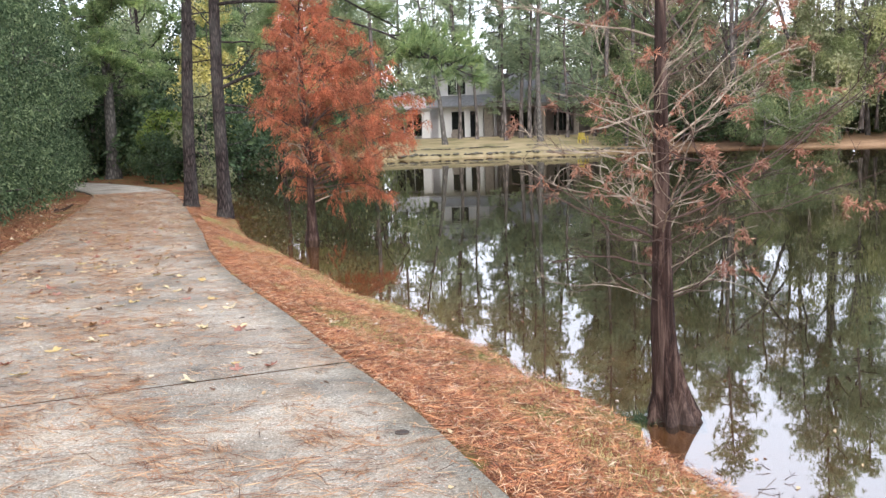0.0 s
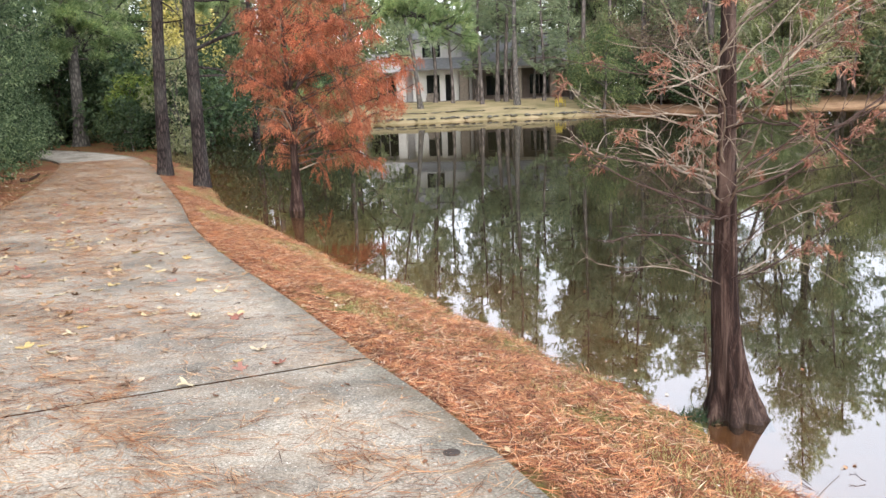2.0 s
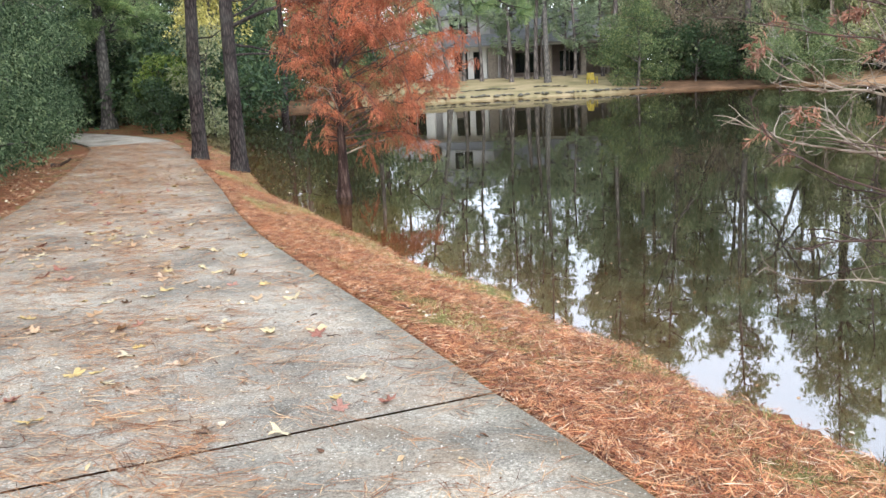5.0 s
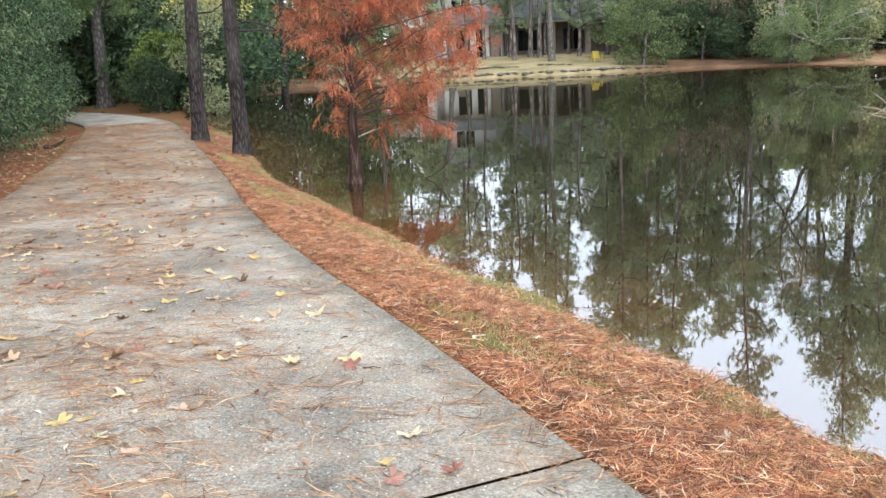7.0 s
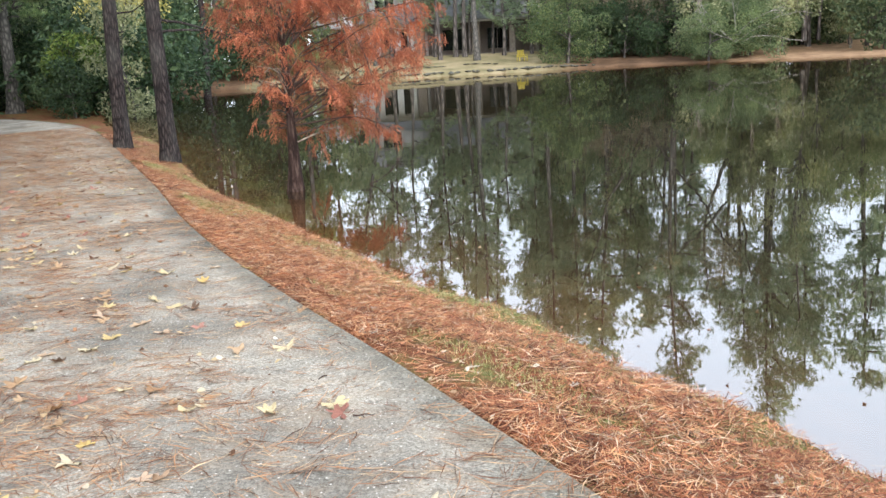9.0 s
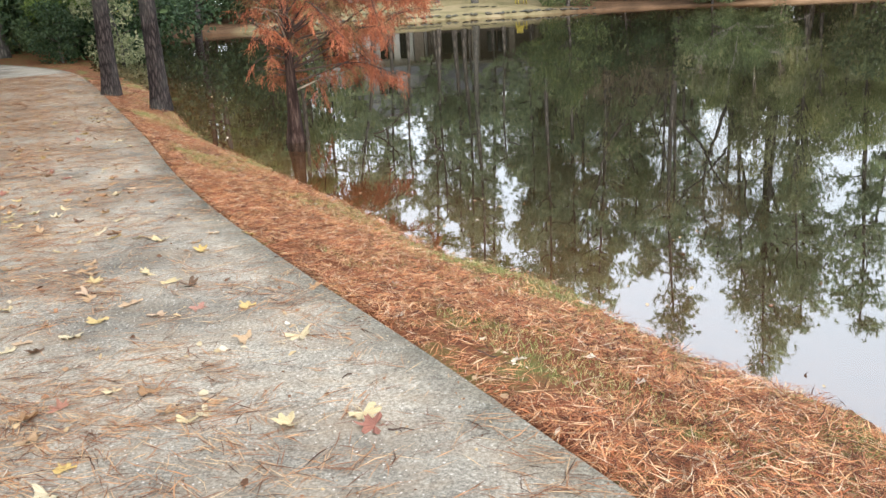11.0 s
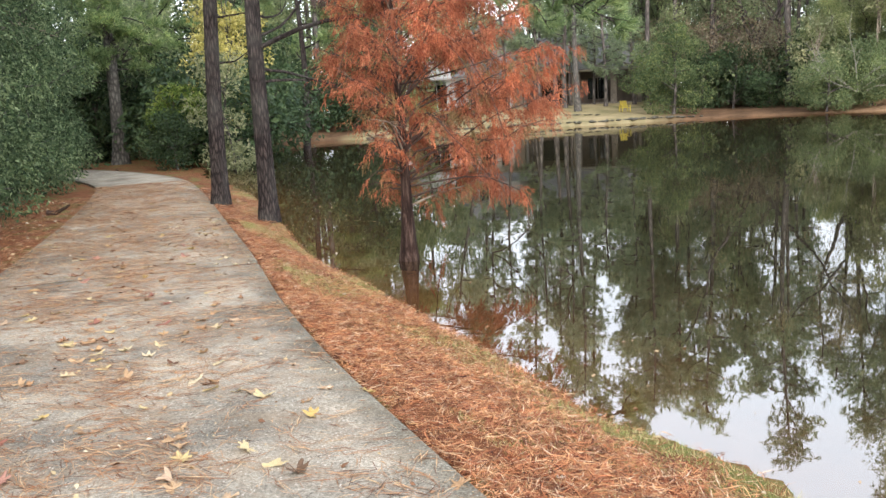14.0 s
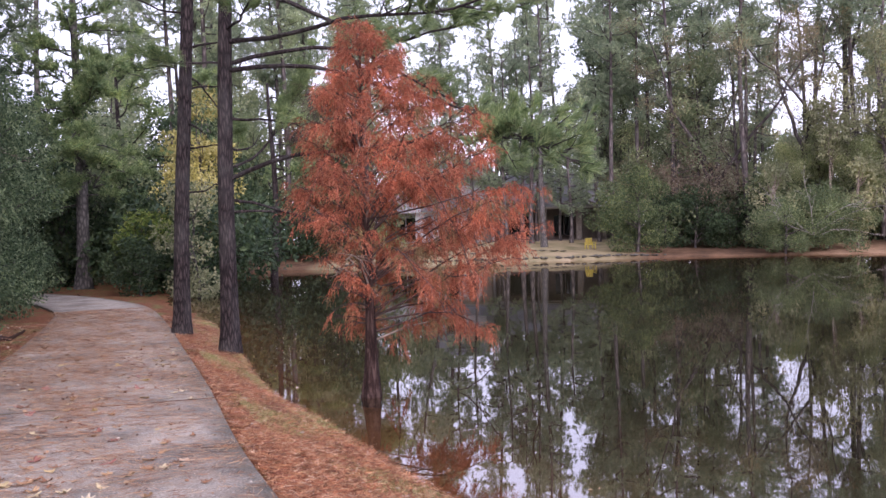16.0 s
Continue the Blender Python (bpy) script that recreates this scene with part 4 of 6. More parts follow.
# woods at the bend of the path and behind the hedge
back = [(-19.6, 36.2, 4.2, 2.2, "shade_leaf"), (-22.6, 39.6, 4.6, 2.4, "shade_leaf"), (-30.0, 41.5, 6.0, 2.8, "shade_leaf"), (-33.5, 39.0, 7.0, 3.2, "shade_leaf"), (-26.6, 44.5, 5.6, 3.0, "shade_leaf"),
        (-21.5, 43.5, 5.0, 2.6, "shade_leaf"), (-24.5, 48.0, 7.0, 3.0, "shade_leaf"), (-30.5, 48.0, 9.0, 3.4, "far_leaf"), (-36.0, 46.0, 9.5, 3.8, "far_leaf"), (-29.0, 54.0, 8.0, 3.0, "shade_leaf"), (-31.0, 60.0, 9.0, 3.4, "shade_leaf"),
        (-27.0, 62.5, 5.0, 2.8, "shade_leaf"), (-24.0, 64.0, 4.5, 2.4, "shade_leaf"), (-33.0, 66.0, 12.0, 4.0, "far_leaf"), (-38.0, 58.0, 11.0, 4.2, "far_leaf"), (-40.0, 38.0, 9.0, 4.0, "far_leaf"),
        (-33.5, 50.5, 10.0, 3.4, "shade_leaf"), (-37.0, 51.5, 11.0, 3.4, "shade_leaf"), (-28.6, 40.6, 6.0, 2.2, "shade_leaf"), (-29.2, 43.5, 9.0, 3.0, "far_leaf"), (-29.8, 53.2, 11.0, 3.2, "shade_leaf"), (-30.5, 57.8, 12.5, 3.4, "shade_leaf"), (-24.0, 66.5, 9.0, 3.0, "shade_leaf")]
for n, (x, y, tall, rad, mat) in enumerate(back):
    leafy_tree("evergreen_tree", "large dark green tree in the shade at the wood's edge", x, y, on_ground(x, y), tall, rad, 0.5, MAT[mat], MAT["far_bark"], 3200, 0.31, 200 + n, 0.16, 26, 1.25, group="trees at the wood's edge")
leafy_tree("shrub", "bright yellow-green shrub at the path's bend", -20.6, 34.6, on_ground(-20.6, 34.6), 3.4, 1.3, 1.9, MAT["bright_leaf"], MAT["dark_twig"], 3600, 0.15, 250, 0.03, 18, 0.5, "shrub")
leafy_tree("shrub", "low dark green shrub at the path's bend", -20.2, 33.9, on_ground(-20.2, 33.9), 2.3, 1.3, 0.3, MAT["shade_leaf"], MAT["grey_bark"], 3000, 0.14, 254, 0.05, 16, 0.55, "shrub")
leafy_tree("maple_tree", "slender tree with yellow autumn leaves", -21.6, 41.2, on_ground(-21.6, 41.2), 9.0, 1.7, 3.4, MAT["yellow_leaf"], MAT["grey_bark"], 4200, 0.2, 251, 0.1, 22, 0.8)
leafy_tree("shrub", "yellow-green shrub at the water's edge", -17.6, 33.2, on_ground(-17.6, 33.2), 4.4, 1.2, 0.5, MAT["pale_leaf"], MAT["grey_bark"], 2200, 0.15, 252, 0.05, 12, 0.6, "shrub")
leafy_tree("shrub", "yellow-green shrub at the water's edge", -20.4, 38.4, on_ground(-20.4, 38.4), 6.6, 1.3, 2.4, MAT["yellow_leaf"], MAT["grey_bark"], 2600, 0.18, 253, 0.06, 14, 0.65, "shrub")

# the stout grey trunk at the bend
rng0 = np.random.default_rng(8)
oak = thing("pine_tree", "stout grey-barked pine at the bend of the path", "tree", (-26.2, 38.8, on_ground(-26.2, 38.8) - 0.1))
u = np.linspace(0, 1, 24)
line = np.stack([0.06 * np.sin(u * 6), 0.05 * np.sin(u * 4), u * 17], 1)
obj("trunk", tube(Geo(), line, 0.3 * (1 - 0.7 * u) + 0.16 * np.exp(-u * 28), 18, lambda n, a: 1 + rng0.normal(size=(n, len(a))) * 0.02), MAT["grey_bark"], oak, smooth=True)
fol = Geo()
for h in np.arange(3.9, 16.6, 0.34):
    az = rng0.uniform(0, 6.283)
    start, _ = along(line, h / 17)
    g = Geo()
    pine_limb(g, fol, start, (math.cos(az), math.sin(az), rng0.uniform(-0.3, 0.3)), rng0.uniform(2.2, 4.2), rng0, 0.045, 0.0, 0.2, 0.75, 0.3, 0.034, 11)
    obj("branch", g, MAT["grey_bark"], oak, smooth=True)
for h in np.linspace(4.4, 11.0, 13):
    az = rng0.normal() * 0.7 - 0.95
    start, _ = along(line, h / 17)
    g = Geo()
    pine_limb(g, fol, start, (math.cos(az), math.sin(az), rng0.uniform(-0.2, 0.2)), rng0.uniform(1.6, 3.4), rng0, 0.045, -0.1, 0.1, 1.1, 0.34, 0.04, 10)
    obj("branch", g, MAT["grey_bark"], oak, smooth=True)
obj("foliage", fol, MAT["pine_leaf"], oak)

# pines behind the hedge, whose boughs hang out over the path
for n, (x, y, tall) in enumerate([(-20.2, 20.6, 17), (-23.8, 27.2, 18), (-14.6, 12.4, 16), (-30.5, 34.0, 18), (-24.2, 44.0, 11.5), (-20.8, 47.5, 11), (-29.5, 47.0, 12)]):
    rng = np.random.default_rng(60 + n)
    tree = thing("pine_tree", "tall pine behind the hedge with long low boughs", "tree", (x, y, on_ground(x, y) - 0.1), "pines behind the hedge")
    u = np.linspace(0, 1, 20)
    line = np.stack([0.1 * np.sin(u * 6 + n), 0.1 * np.sin(u * 4), u * tall], 1)
    obj("trunk", tube(Geo(), line, 0.2 * (1 - 0.75 * u) + 0.02, 12), MAT["pine_bark"], tree, smooth=True)
    fol = Geo()
    for h in np.arange(5.2 if n < 4 else 3.4, tall - 0.6, 0.62):
        az = rng.uniform(0, 6.283) if rng.random() < 0.6 else rng.uniform(-0.9, 0.7)
        start, _ = along(line, h / tall)
        g = Geo()
        pine_limb(g, fol, start, (math.cos(az), math.sin(az), rng.uniform(0.0, 0.3)), rng.uniform(2.4, 5.0) * (1 - 0.5 * (h / tall) ** 3), rng, 0.05, 0.1, 0.3, 0.75, 0.24 if n < 4 else 0.32, 0.024 if n < 4 else 0.045, 9 if n < 4 else 7)
        obj("branch", g, MAT["pine_bark"], tree, smooth=True)
    if n == 0:
        for h in np.arange(5.8, 10.8, 0.28):
            az = rng.uniform(-0.85, -0.05)
            g = Geo()
            pine_limb(g, fol, along(line, h / tall)[0], (math.cos(az), math.sin(az), rng.uniform(-0.1, 0.12)), rng.uniform(4.0, 7.2), rng, 0.06, -0.1, 0.25, 1.1, 0.26, 0.024, 13)
            obj("branch", g, MAT["pine_bark"], tree, smooth=True)
        g = Geo()
        p = sway(along(line, 7.4 / tall)[0], (0.9, -0.3, 0.0), 8.2, rng, 16, 0.2, -0.3)
        tube(g, p, np.linspace(0.07, 0.015, len(p)), 7)
        for t in np.sort(rng.uniform(0.35, 1.0, 18)):
            c, d = along(p, t)
            e = sway(c, unit(d + rng.normal(size=3) * (0.6, 0.6, 0.4)), rng.uniform(0.6, 1.6), rng, 6, 0.22)
            tube(g, e, np.linspace(0.02, 0.005, len(e)), 4)
        obj("branch", g, MAT["pine_bark"], tree, "long crooked bare bough", smooth=True)
    # the first four pines take the needles with shade in their colour
    obj("foliage", fol, MAT["shaded_pine"] if n < 4 else MAT["pine_leaf"], tree)
    if n == 1:
        for h in (4.9, 5.5, 6.1):
            g = Geo()
            p = sway((0.1, -0.1, h), (0.75, -0.35, 0.06), 4.2, rng, 10, 0.12, -0.1)
            tube(g, p, np.linspace(0.035, 0.008, len(p)), 5)
            for t in rng.uniform(0.25, 1, 16):
                c, d = along(p, t)
                s = sway(c, unit(d + rng.normal(size=3) * (0.5, 0.5, 0.2)), rng.uniform(0.5, 1.1), rng, 5, 0.2)
                tube(g, s, np.linspace(0.012, 0.004, len(s)), 4)
            obj("branch", g, MAT["twig"], tree, "bare pale dead bough")

# the woods across the pond
protos = [far_pine(-4.4, 86.5, 1.0, 27, 31, 0.46), far_pine(0.6, 79.0, 0.9, 25, 32, 0.48), far_pine(14.9, 79.5, 0.9, 32.0, 33, 0.5), far_pine(6.5, 76.0, 0.7, 27, 34, 0.57)]
spots = np.random.default_rng(77)
more = [(-3.8, 78), (-1.8, 80), (6.8, 77.5), (13.0, 81), (4.2, 82), (8.2, 80), (11.8, 82), (16.8, 77), (19.0, 83), (22, 76), (25, 82), (29, 77), (33, 84), (-14.5, 94), (-21.5, 93), (-26, 88), (-30, 84),
        (-33, 78), (-29, 73), (-37, 72), (-5.5, 90), (10, 92), (20, 93), (37, 78), (-41, 80), (-36, 90), (42, 66), (46, 55), (48, 40), (46, 22), (-36, 63), (-42, 68), (-38, 52), (-44, 48), (-42, 34)]
more += [(x + spots.normal() * 1.0, y + spots.normal() * 2.5) for y in (72, 88) for x in np.arange(-46, -25.5, 7.0)]
more += [(-23, 19), (-20, 13), (-35, 36)] + [(x + spots.normal(), 95 + spots.normal() * 2) for x in (-22.5, -2)]
more += [(-3.0, 88), (-0.5, 84), (1.6, 90), (3.2, 86), (5.2, 91), (-6.0, 90), (-1.8, 94)]
more += [(-23.5, 70.5), (-25.5, 80.0), (-28, 66), (-32.5, 62)]
for n, (x, y) in enumerate(more):
    k = spots.uniform(0.82, 1.08) * (0.9 if -6 < x < 9 else 1.06 if x > 11 else 1.0)
    copy_thing(protos[n % 4 if n % 4 != 2 or n > 12 else 3], Matrix.Translation((x, y, on_ground(x, y) - 0.2)) @ Matrix.Rotation(spots.uniform(0, 6.28), 4, "Z") @ Matrix.Diagonal((k, k, k if n % 4 != 2 else 0.85, 1)))

for x, y, k in [(-16.5, 94, 1.0), (-10.5, 96, 0.97), (-5.0, 93, 1.02), (-13.6, 98, 1.05)]:
    copy_thing(protos[2], Matrix.Translation((x, y, 0.8)) @ Matrix.Rotation(spots.uniform(0, 6.28), 4, "Z") @ Matrix.Diagonal((k, k, k, 1)))

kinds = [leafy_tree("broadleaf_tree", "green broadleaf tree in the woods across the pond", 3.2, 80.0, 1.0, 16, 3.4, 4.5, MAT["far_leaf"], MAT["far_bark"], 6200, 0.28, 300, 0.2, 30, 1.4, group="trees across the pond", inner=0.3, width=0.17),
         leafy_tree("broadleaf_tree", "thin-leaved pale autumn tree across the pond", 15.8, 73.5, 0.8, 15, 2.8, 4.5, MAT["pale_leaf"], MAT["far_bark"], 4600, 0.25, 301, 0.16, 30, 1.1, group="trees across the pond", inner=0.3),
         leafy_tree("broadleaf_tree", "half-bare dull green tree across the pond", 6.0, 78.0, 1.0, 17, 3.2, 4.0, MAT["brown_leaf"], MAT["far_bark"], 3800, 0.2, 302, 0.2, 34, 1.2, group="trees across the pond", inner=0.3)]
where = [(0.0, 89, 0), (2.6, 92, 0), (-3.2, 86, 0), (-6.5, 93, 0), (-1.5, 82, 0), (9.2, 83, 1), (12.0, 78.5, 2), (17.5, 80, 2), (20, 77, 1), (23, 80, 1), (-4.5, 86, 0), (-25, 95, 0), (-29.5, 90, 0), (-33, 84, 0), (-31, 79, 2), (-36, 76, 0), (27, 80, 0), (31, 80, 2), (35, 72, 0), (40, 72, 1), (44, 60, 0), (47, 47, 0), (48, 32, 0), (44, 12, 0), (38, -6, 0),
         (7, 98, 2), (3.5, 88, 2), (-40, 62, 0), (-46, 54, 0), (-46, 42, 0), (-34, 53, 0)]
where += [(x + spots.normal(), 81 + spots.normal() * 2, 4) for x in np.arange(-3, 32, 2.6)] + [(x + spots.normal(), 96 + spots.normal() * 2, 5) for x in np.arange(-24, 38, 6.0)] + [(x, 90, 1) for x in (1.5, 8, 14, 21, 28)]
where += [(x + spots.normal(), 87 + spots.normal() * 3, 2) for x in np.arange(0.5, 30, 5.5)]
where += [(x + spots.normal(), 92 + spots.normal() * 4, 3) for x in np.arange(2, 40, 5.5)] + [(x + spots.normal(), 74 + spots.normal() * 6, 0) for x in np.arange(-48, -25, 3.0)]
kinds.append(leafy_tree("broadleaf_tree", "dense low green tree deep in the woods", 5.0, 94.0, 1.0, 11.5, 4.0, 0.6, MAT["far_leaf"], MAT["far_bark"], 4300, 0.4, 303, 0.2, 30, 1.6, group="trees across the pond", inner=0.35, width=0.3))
kinds.append(leafy_tree("broadleaf_tree", "thin reddish-brown understorey tree in the woods", 1.5, 78.5, 1.0, 9.5, 3.0, 2.0, MAT["russet_leaf"], MAT["far_bark"], 3000, 0.2, 304, 0.12, 30, 1.2, group="trees across the pond", inner=0.3))
for n, x in enumerate(np.arange(-25, 42, 4.3)):
    s = spots.uniform(0.85, 1.1)
    copy_thing(kinds[3], Matrix.Translation((x, 97 + spots.normal() * 3, 0.9)) @ Matrix.Rotation(spots.uniform(0, 6.28), 4, "Z") @ Matrix.Diagonal((s, s, s * 1.05, 1)))
for x in np.arange(-3, 24, 4.8):
    s = spots.uniform(0.6, 0.85)
    copy_thing(kinds[3], Matrix.Translation((x, 87 + spots.normal() * 1.5, 0.9)) @ Matrix.Rotation(spots.uniform(0, 6.28), 4, "Z") @ Matrix.Diagonal((s, s, s, 1)))
for x, y in [(-27.5, 72), (-25.5, 77), (-30, 80), (-24.5, 84.5), (-33, 70)]:
    copy_thing(kinds[3], Matrix.Translation((x, y, 0.7)) @ Matrix.Rotation(spots.uniform(0, 6.28), 4, "Z") @ Matrix.Diagonal((0.9, 0.9, 1.0, 1)))
for x, y in [(-2.5, 80.5), (4.6, 77.5)]:
    s = spots.uniform(0.8, 1.2)
    copy_thing(kinds[4], Matrix.Translation((x, y, 0.9)) @ Matrix.Rotation(spots.uniform(0, 6.28), 4, "Z") @ Matrix.Diagonal((s, s, s, 1)))
for x, y, k in where:
    k, low_ = (2 if k > 3 else k % 3), k
    s = spots.uniform(0.4, 0.62) if low_ == 4 else spots.uniform(0.6, 0.78) if low_ == 5 else 0.62 if low_ == 3 else spots.uniform(0.75, 1.1) if k == 2 else spots.uniform(0.58, 0.88) if x > -2 else spots.uniform(0.75, 1.0)
    if 3.5 < x < 12.5 and s > 0.5:
        s *= 0.55
    copy_thing(kinds[k], Matrix.Translation((x, y, on_ground(x, y) - 0.1)) @ Matrix.Rotation(spots.uniform(0, 6.28), 4, "Z") @ Matrix.Diagonal((s, s, s, 1)))

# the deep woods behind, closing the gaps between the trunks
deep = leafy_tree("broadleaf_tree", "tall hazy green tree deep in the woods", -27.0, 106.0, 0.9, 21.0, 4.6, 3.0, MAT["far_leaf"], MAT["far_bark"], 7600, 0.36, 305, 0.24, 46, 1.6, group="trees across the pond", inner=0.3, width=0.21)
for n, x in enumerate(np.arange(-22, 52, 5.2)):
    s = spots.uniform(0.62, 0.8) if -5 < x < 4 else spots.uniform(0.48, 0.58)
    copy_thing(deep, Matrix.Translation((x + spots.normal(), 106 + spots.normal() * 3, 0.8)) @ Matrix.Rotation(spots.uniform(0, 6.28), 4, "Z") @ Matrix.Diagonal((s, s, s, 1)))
glade = leafy_tree("broadleaf_tree", "pale yellow-green tree at the far wood's edge", 17.2, 74.5, 0.8, 11.5, 2.4, 3.2, MAT["glade_leaf"], MAT["far_bark"], 11000, 0.17, 306, 0.13, 40, 0.85, group="pale trees at the far wood's edge", inner=0.3, width=0.1)
for x, y, s in [(9.4, 75.2, 0.72), (14.2, 73.4, 0.74), (12.0, 77.0, 0.85), (20.5, 74.0, 1.0), (24.0, 73.0, 1.05)]:
    copy_thing(glade, Matrix.Translation((x, y, on_ground(x, y) - 0.1)) @ Matrix.Rotation(x * 2.1, 4, "Z") @ Matrix.Diagonal((s, s, s, 1)))


def forked_oak(x, y, z, tall, fork, turn, seed, label):
    """A broad old tree: a short trunk, a fork of heavy crooked limbs and a thin tan crown."""
    rng = np.random.default_rng(seed)
    tree = thing("oak_tree", label, "tree", (x, y, z - 0.1), "oaks across the pond")
    g, f = Geo(), Geo()
    stem = sway((0, 0, 0), (0.04, 0, 1), fork, rng, 8, 0.05)
    tube(g, stem, np.linspace(0.34, 0.24, 9), 12)
    tips = []
    for k in range(4):
        a = turn + k * 1.57 + rng.normal() * 0.3
        limb = sway(stem[-1 - (k % 2)], (0.6 * math.cos(a), 0.6 * math.sin(a), 1), (tall - fork) * rng.uniform(0.75, 1.0), rng, 9, 0.16, 0.2)
        tube(g, limb, np.linspace(0.17, 0.04, 10), 8)
        for t in np.sort(rng.uniform(0.25, 1, 8)):
            c, d = along(limb, t)
            b = sway(c, unit(d * 0.5 + rng.normal(size=3) * (0.9, 0.9, 0.35)), rng.uniform(1.6, 3.8) * (1.2 - 0.5 * t), rng, 7, 0.22, 0.1)
            tube(g, b, np.linspace(0.09 * (1.2 - t), 0.015, 8), 5)
            for s in rng.uniform(0.35, 1, 4):
                c2, d2 = along(b, s)
                e = sway(c2, unit(d2 + rng.normal(size=3) * 0.8), rng.uniform(0.5, 1.3), rng, 4, 0.2)
                tube(g, e, np.linspace(0.025, 0.008, 5), 3)
                tips.append(e[-1])
    obj("trunk", g, MAT["far_bark"], tree, smooth=True)
    tips = np.repeat(np.array(tips), 60, 0)
    tips = tips + rng.normal(size=tips.shape) * (0.45, 0.45, 0.35)
    leaves(f, tips, rng.normal(size=tips.shape), rng.uniform(0.1, 0.19, len(tips)), rng.uniform(0.06, 0.1, len(tips)), rng, 0.2)
    obj("crown", f, MAT["tan_leaf"], tree, "thin crown of tan autumn leaves")
    return tree


forked_oak(11.0, 78.5, 0.9, 20.0, 7.0, 0.4, 340, "broad oak with crooked dark limbs and thin tan leaves")
forked_oak(3.6, 78.0, 0.9, 21.0, 5.0, 1.2, 341, "many-stemmed oak with crooked dark limbs across the pond")
leafy_tree("broadleaf_tree", "slender pale yellow-green tree above the far bank", 12.3, 73.6, 0.8, 12.6, 1.7, 6.0, MAT["pale_leaf"], MAT["twig"], 2600, 0.3, 342, 0.11, 26, 0.8, inner=0.35)


def bleached_shrub(x, y):
    rng = np.random.default_rng(345)
    s = thing("shrub", "green waterside shrub with long bare bleached branches", "shrub", (x, y, on_ground(x, y)))
    bl = [(rng.uniform(-3.2, 3.0), rng.normal() * 0.8, rng.uniform(0.5, 3.6), 0.8, 0.8, 0.6) for _ in range(22)]
    f = Geo()
    blob_leaves(f, bl, 9000, rng, 0.15, 0.08, 0.3)
    obj("crown", f, MAT["bank_leaf"], s)
    for way, ln in (((-1, -0.1, 0.75), 5.4), ((-1, 0, 1.2), 4.6), ((-0.8, -0.2, 0.5), 4.2), ((0.5, -0.2, 1), 4.4), ((1, -0.2, 0.8), 5.0), ((-0.3, -0.1, 1), 5.0), ((0.8, 0, 0.45), 4.0)):
        g = Geo()
        p = sway((rng.normal() * 0.3, -0.7, 1.2), way, ln, rng, 10, 0.14, -0.3)
        tube(g, p, np.linspace(0.036, 0.01, 11), 5)
        for t in rng.uniform(0.25, 0.95, 8):
            c, d = along(p, t)
            e = sway(c, unit(d + rng.normal(size=3) * 0.6), ln * 0.22, rng, 5, 0.2)
            tube(g, e, np.linspace(0.014, 0.005, 6), 4)
        obj("branch", g, MAT["bleached"], s, "bare bleached branch")


bleached_shrub(10.0, 69.6)

leafy_tree("broadleaf_tree", "very tall broad tree rising above the woods", 15.6, 83.0, 1.0, 30.0, 5.5, 15.0, MAT["far_leaf"], MAT["far_bark"], 7000, 0.27, 310, 0.4, 36, 1.7)

# shrubs on the far bank
leafy_tree("shrub", "rounded light green waterside tree by the house lawn", -1.9, 71.2, on_ground(-1.9, 71.2), 6.6, 3.2, 0.5, MAT["lit_leaf"], MAT["far_bark"], 15000, 0.16, 320, 0.12, 34, 0.85, "shrub")
shrubs = [leafy_tree("shrub", "low spreading green shrub on the far bank", 11.2, 70.4, 0.0, 4.6, 3.0, 0.7, MAT["bank_leaf"], MAT["far_bark"], 9000, 0.15, 321, 0.1, 22, 1.0, "shrub", "shrubs on the far bank", inner=0.35),
          leafy_tree("shrub", "dark tangled shrub on the far bank", 3.4, 79.5, 0.8, 5.2, 2.4, 0.6, MAT["thicket_leaf"], MAT["far_bark"], 2000, 0.36, 322, 0.1, 20, 1.0, "shrub", "shrubs on the far bank", inner=0.35),
          leafy_tree("shrub", "thin pale shrub with bare white twigs on the far bank", 7.8, 71.6, 0.1, 6.4, 2.4, 1.2, MAT["pale_leaf"], MAT["twig"], 1500, 0.28, 323, 0.08, 24, 0.8, "shrub", "shrubs on the far bank", inner=0.35)]
low = [(11.0, 80.5, 1), (13.2, 81.5, 1), (15.4, 80.5, 1), (17.8, 82.0, 1), (8.2, 68.5, 0), (8.6, 75.4, 1), (0.8, 79, 1), (20.5, 69.8, 1), (24, 69, 0), (28.5, 67.5, 1), (33, 65, 0), (38, 60, 1), (43, 50, 0), (45, 36, 1), (43, 22, 0), (40, 8, 1), (30, -6, 0), (-2.5, 78, 1), (-23, 66.5, 1), (-27, 68, 1), (-31, 71, 1), (19, 73, 2), (-29, 78, 1), (13.6, 71.8, 2),
       (-33.5, 56, 1), (-31.5, 50.5, 1), (-35, 44, 1), (-38, 41, 1), (-34, 36, 1), (9, 80, 1), (14, 79, 1), (19, 79, 1), (-26, 74, 1)]
# undergrowth for the dark gap below the canopy; its leaf colour carries shade
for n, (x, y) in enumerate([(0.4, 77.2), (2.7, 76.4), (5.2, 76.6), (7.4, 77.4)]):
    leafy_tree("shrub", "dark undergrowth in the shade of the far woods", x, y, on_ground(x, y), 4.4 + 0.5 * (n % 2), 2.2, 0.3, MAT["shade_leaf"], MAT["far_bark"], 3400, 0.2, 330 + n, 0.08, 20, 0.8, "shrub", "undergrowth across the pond")
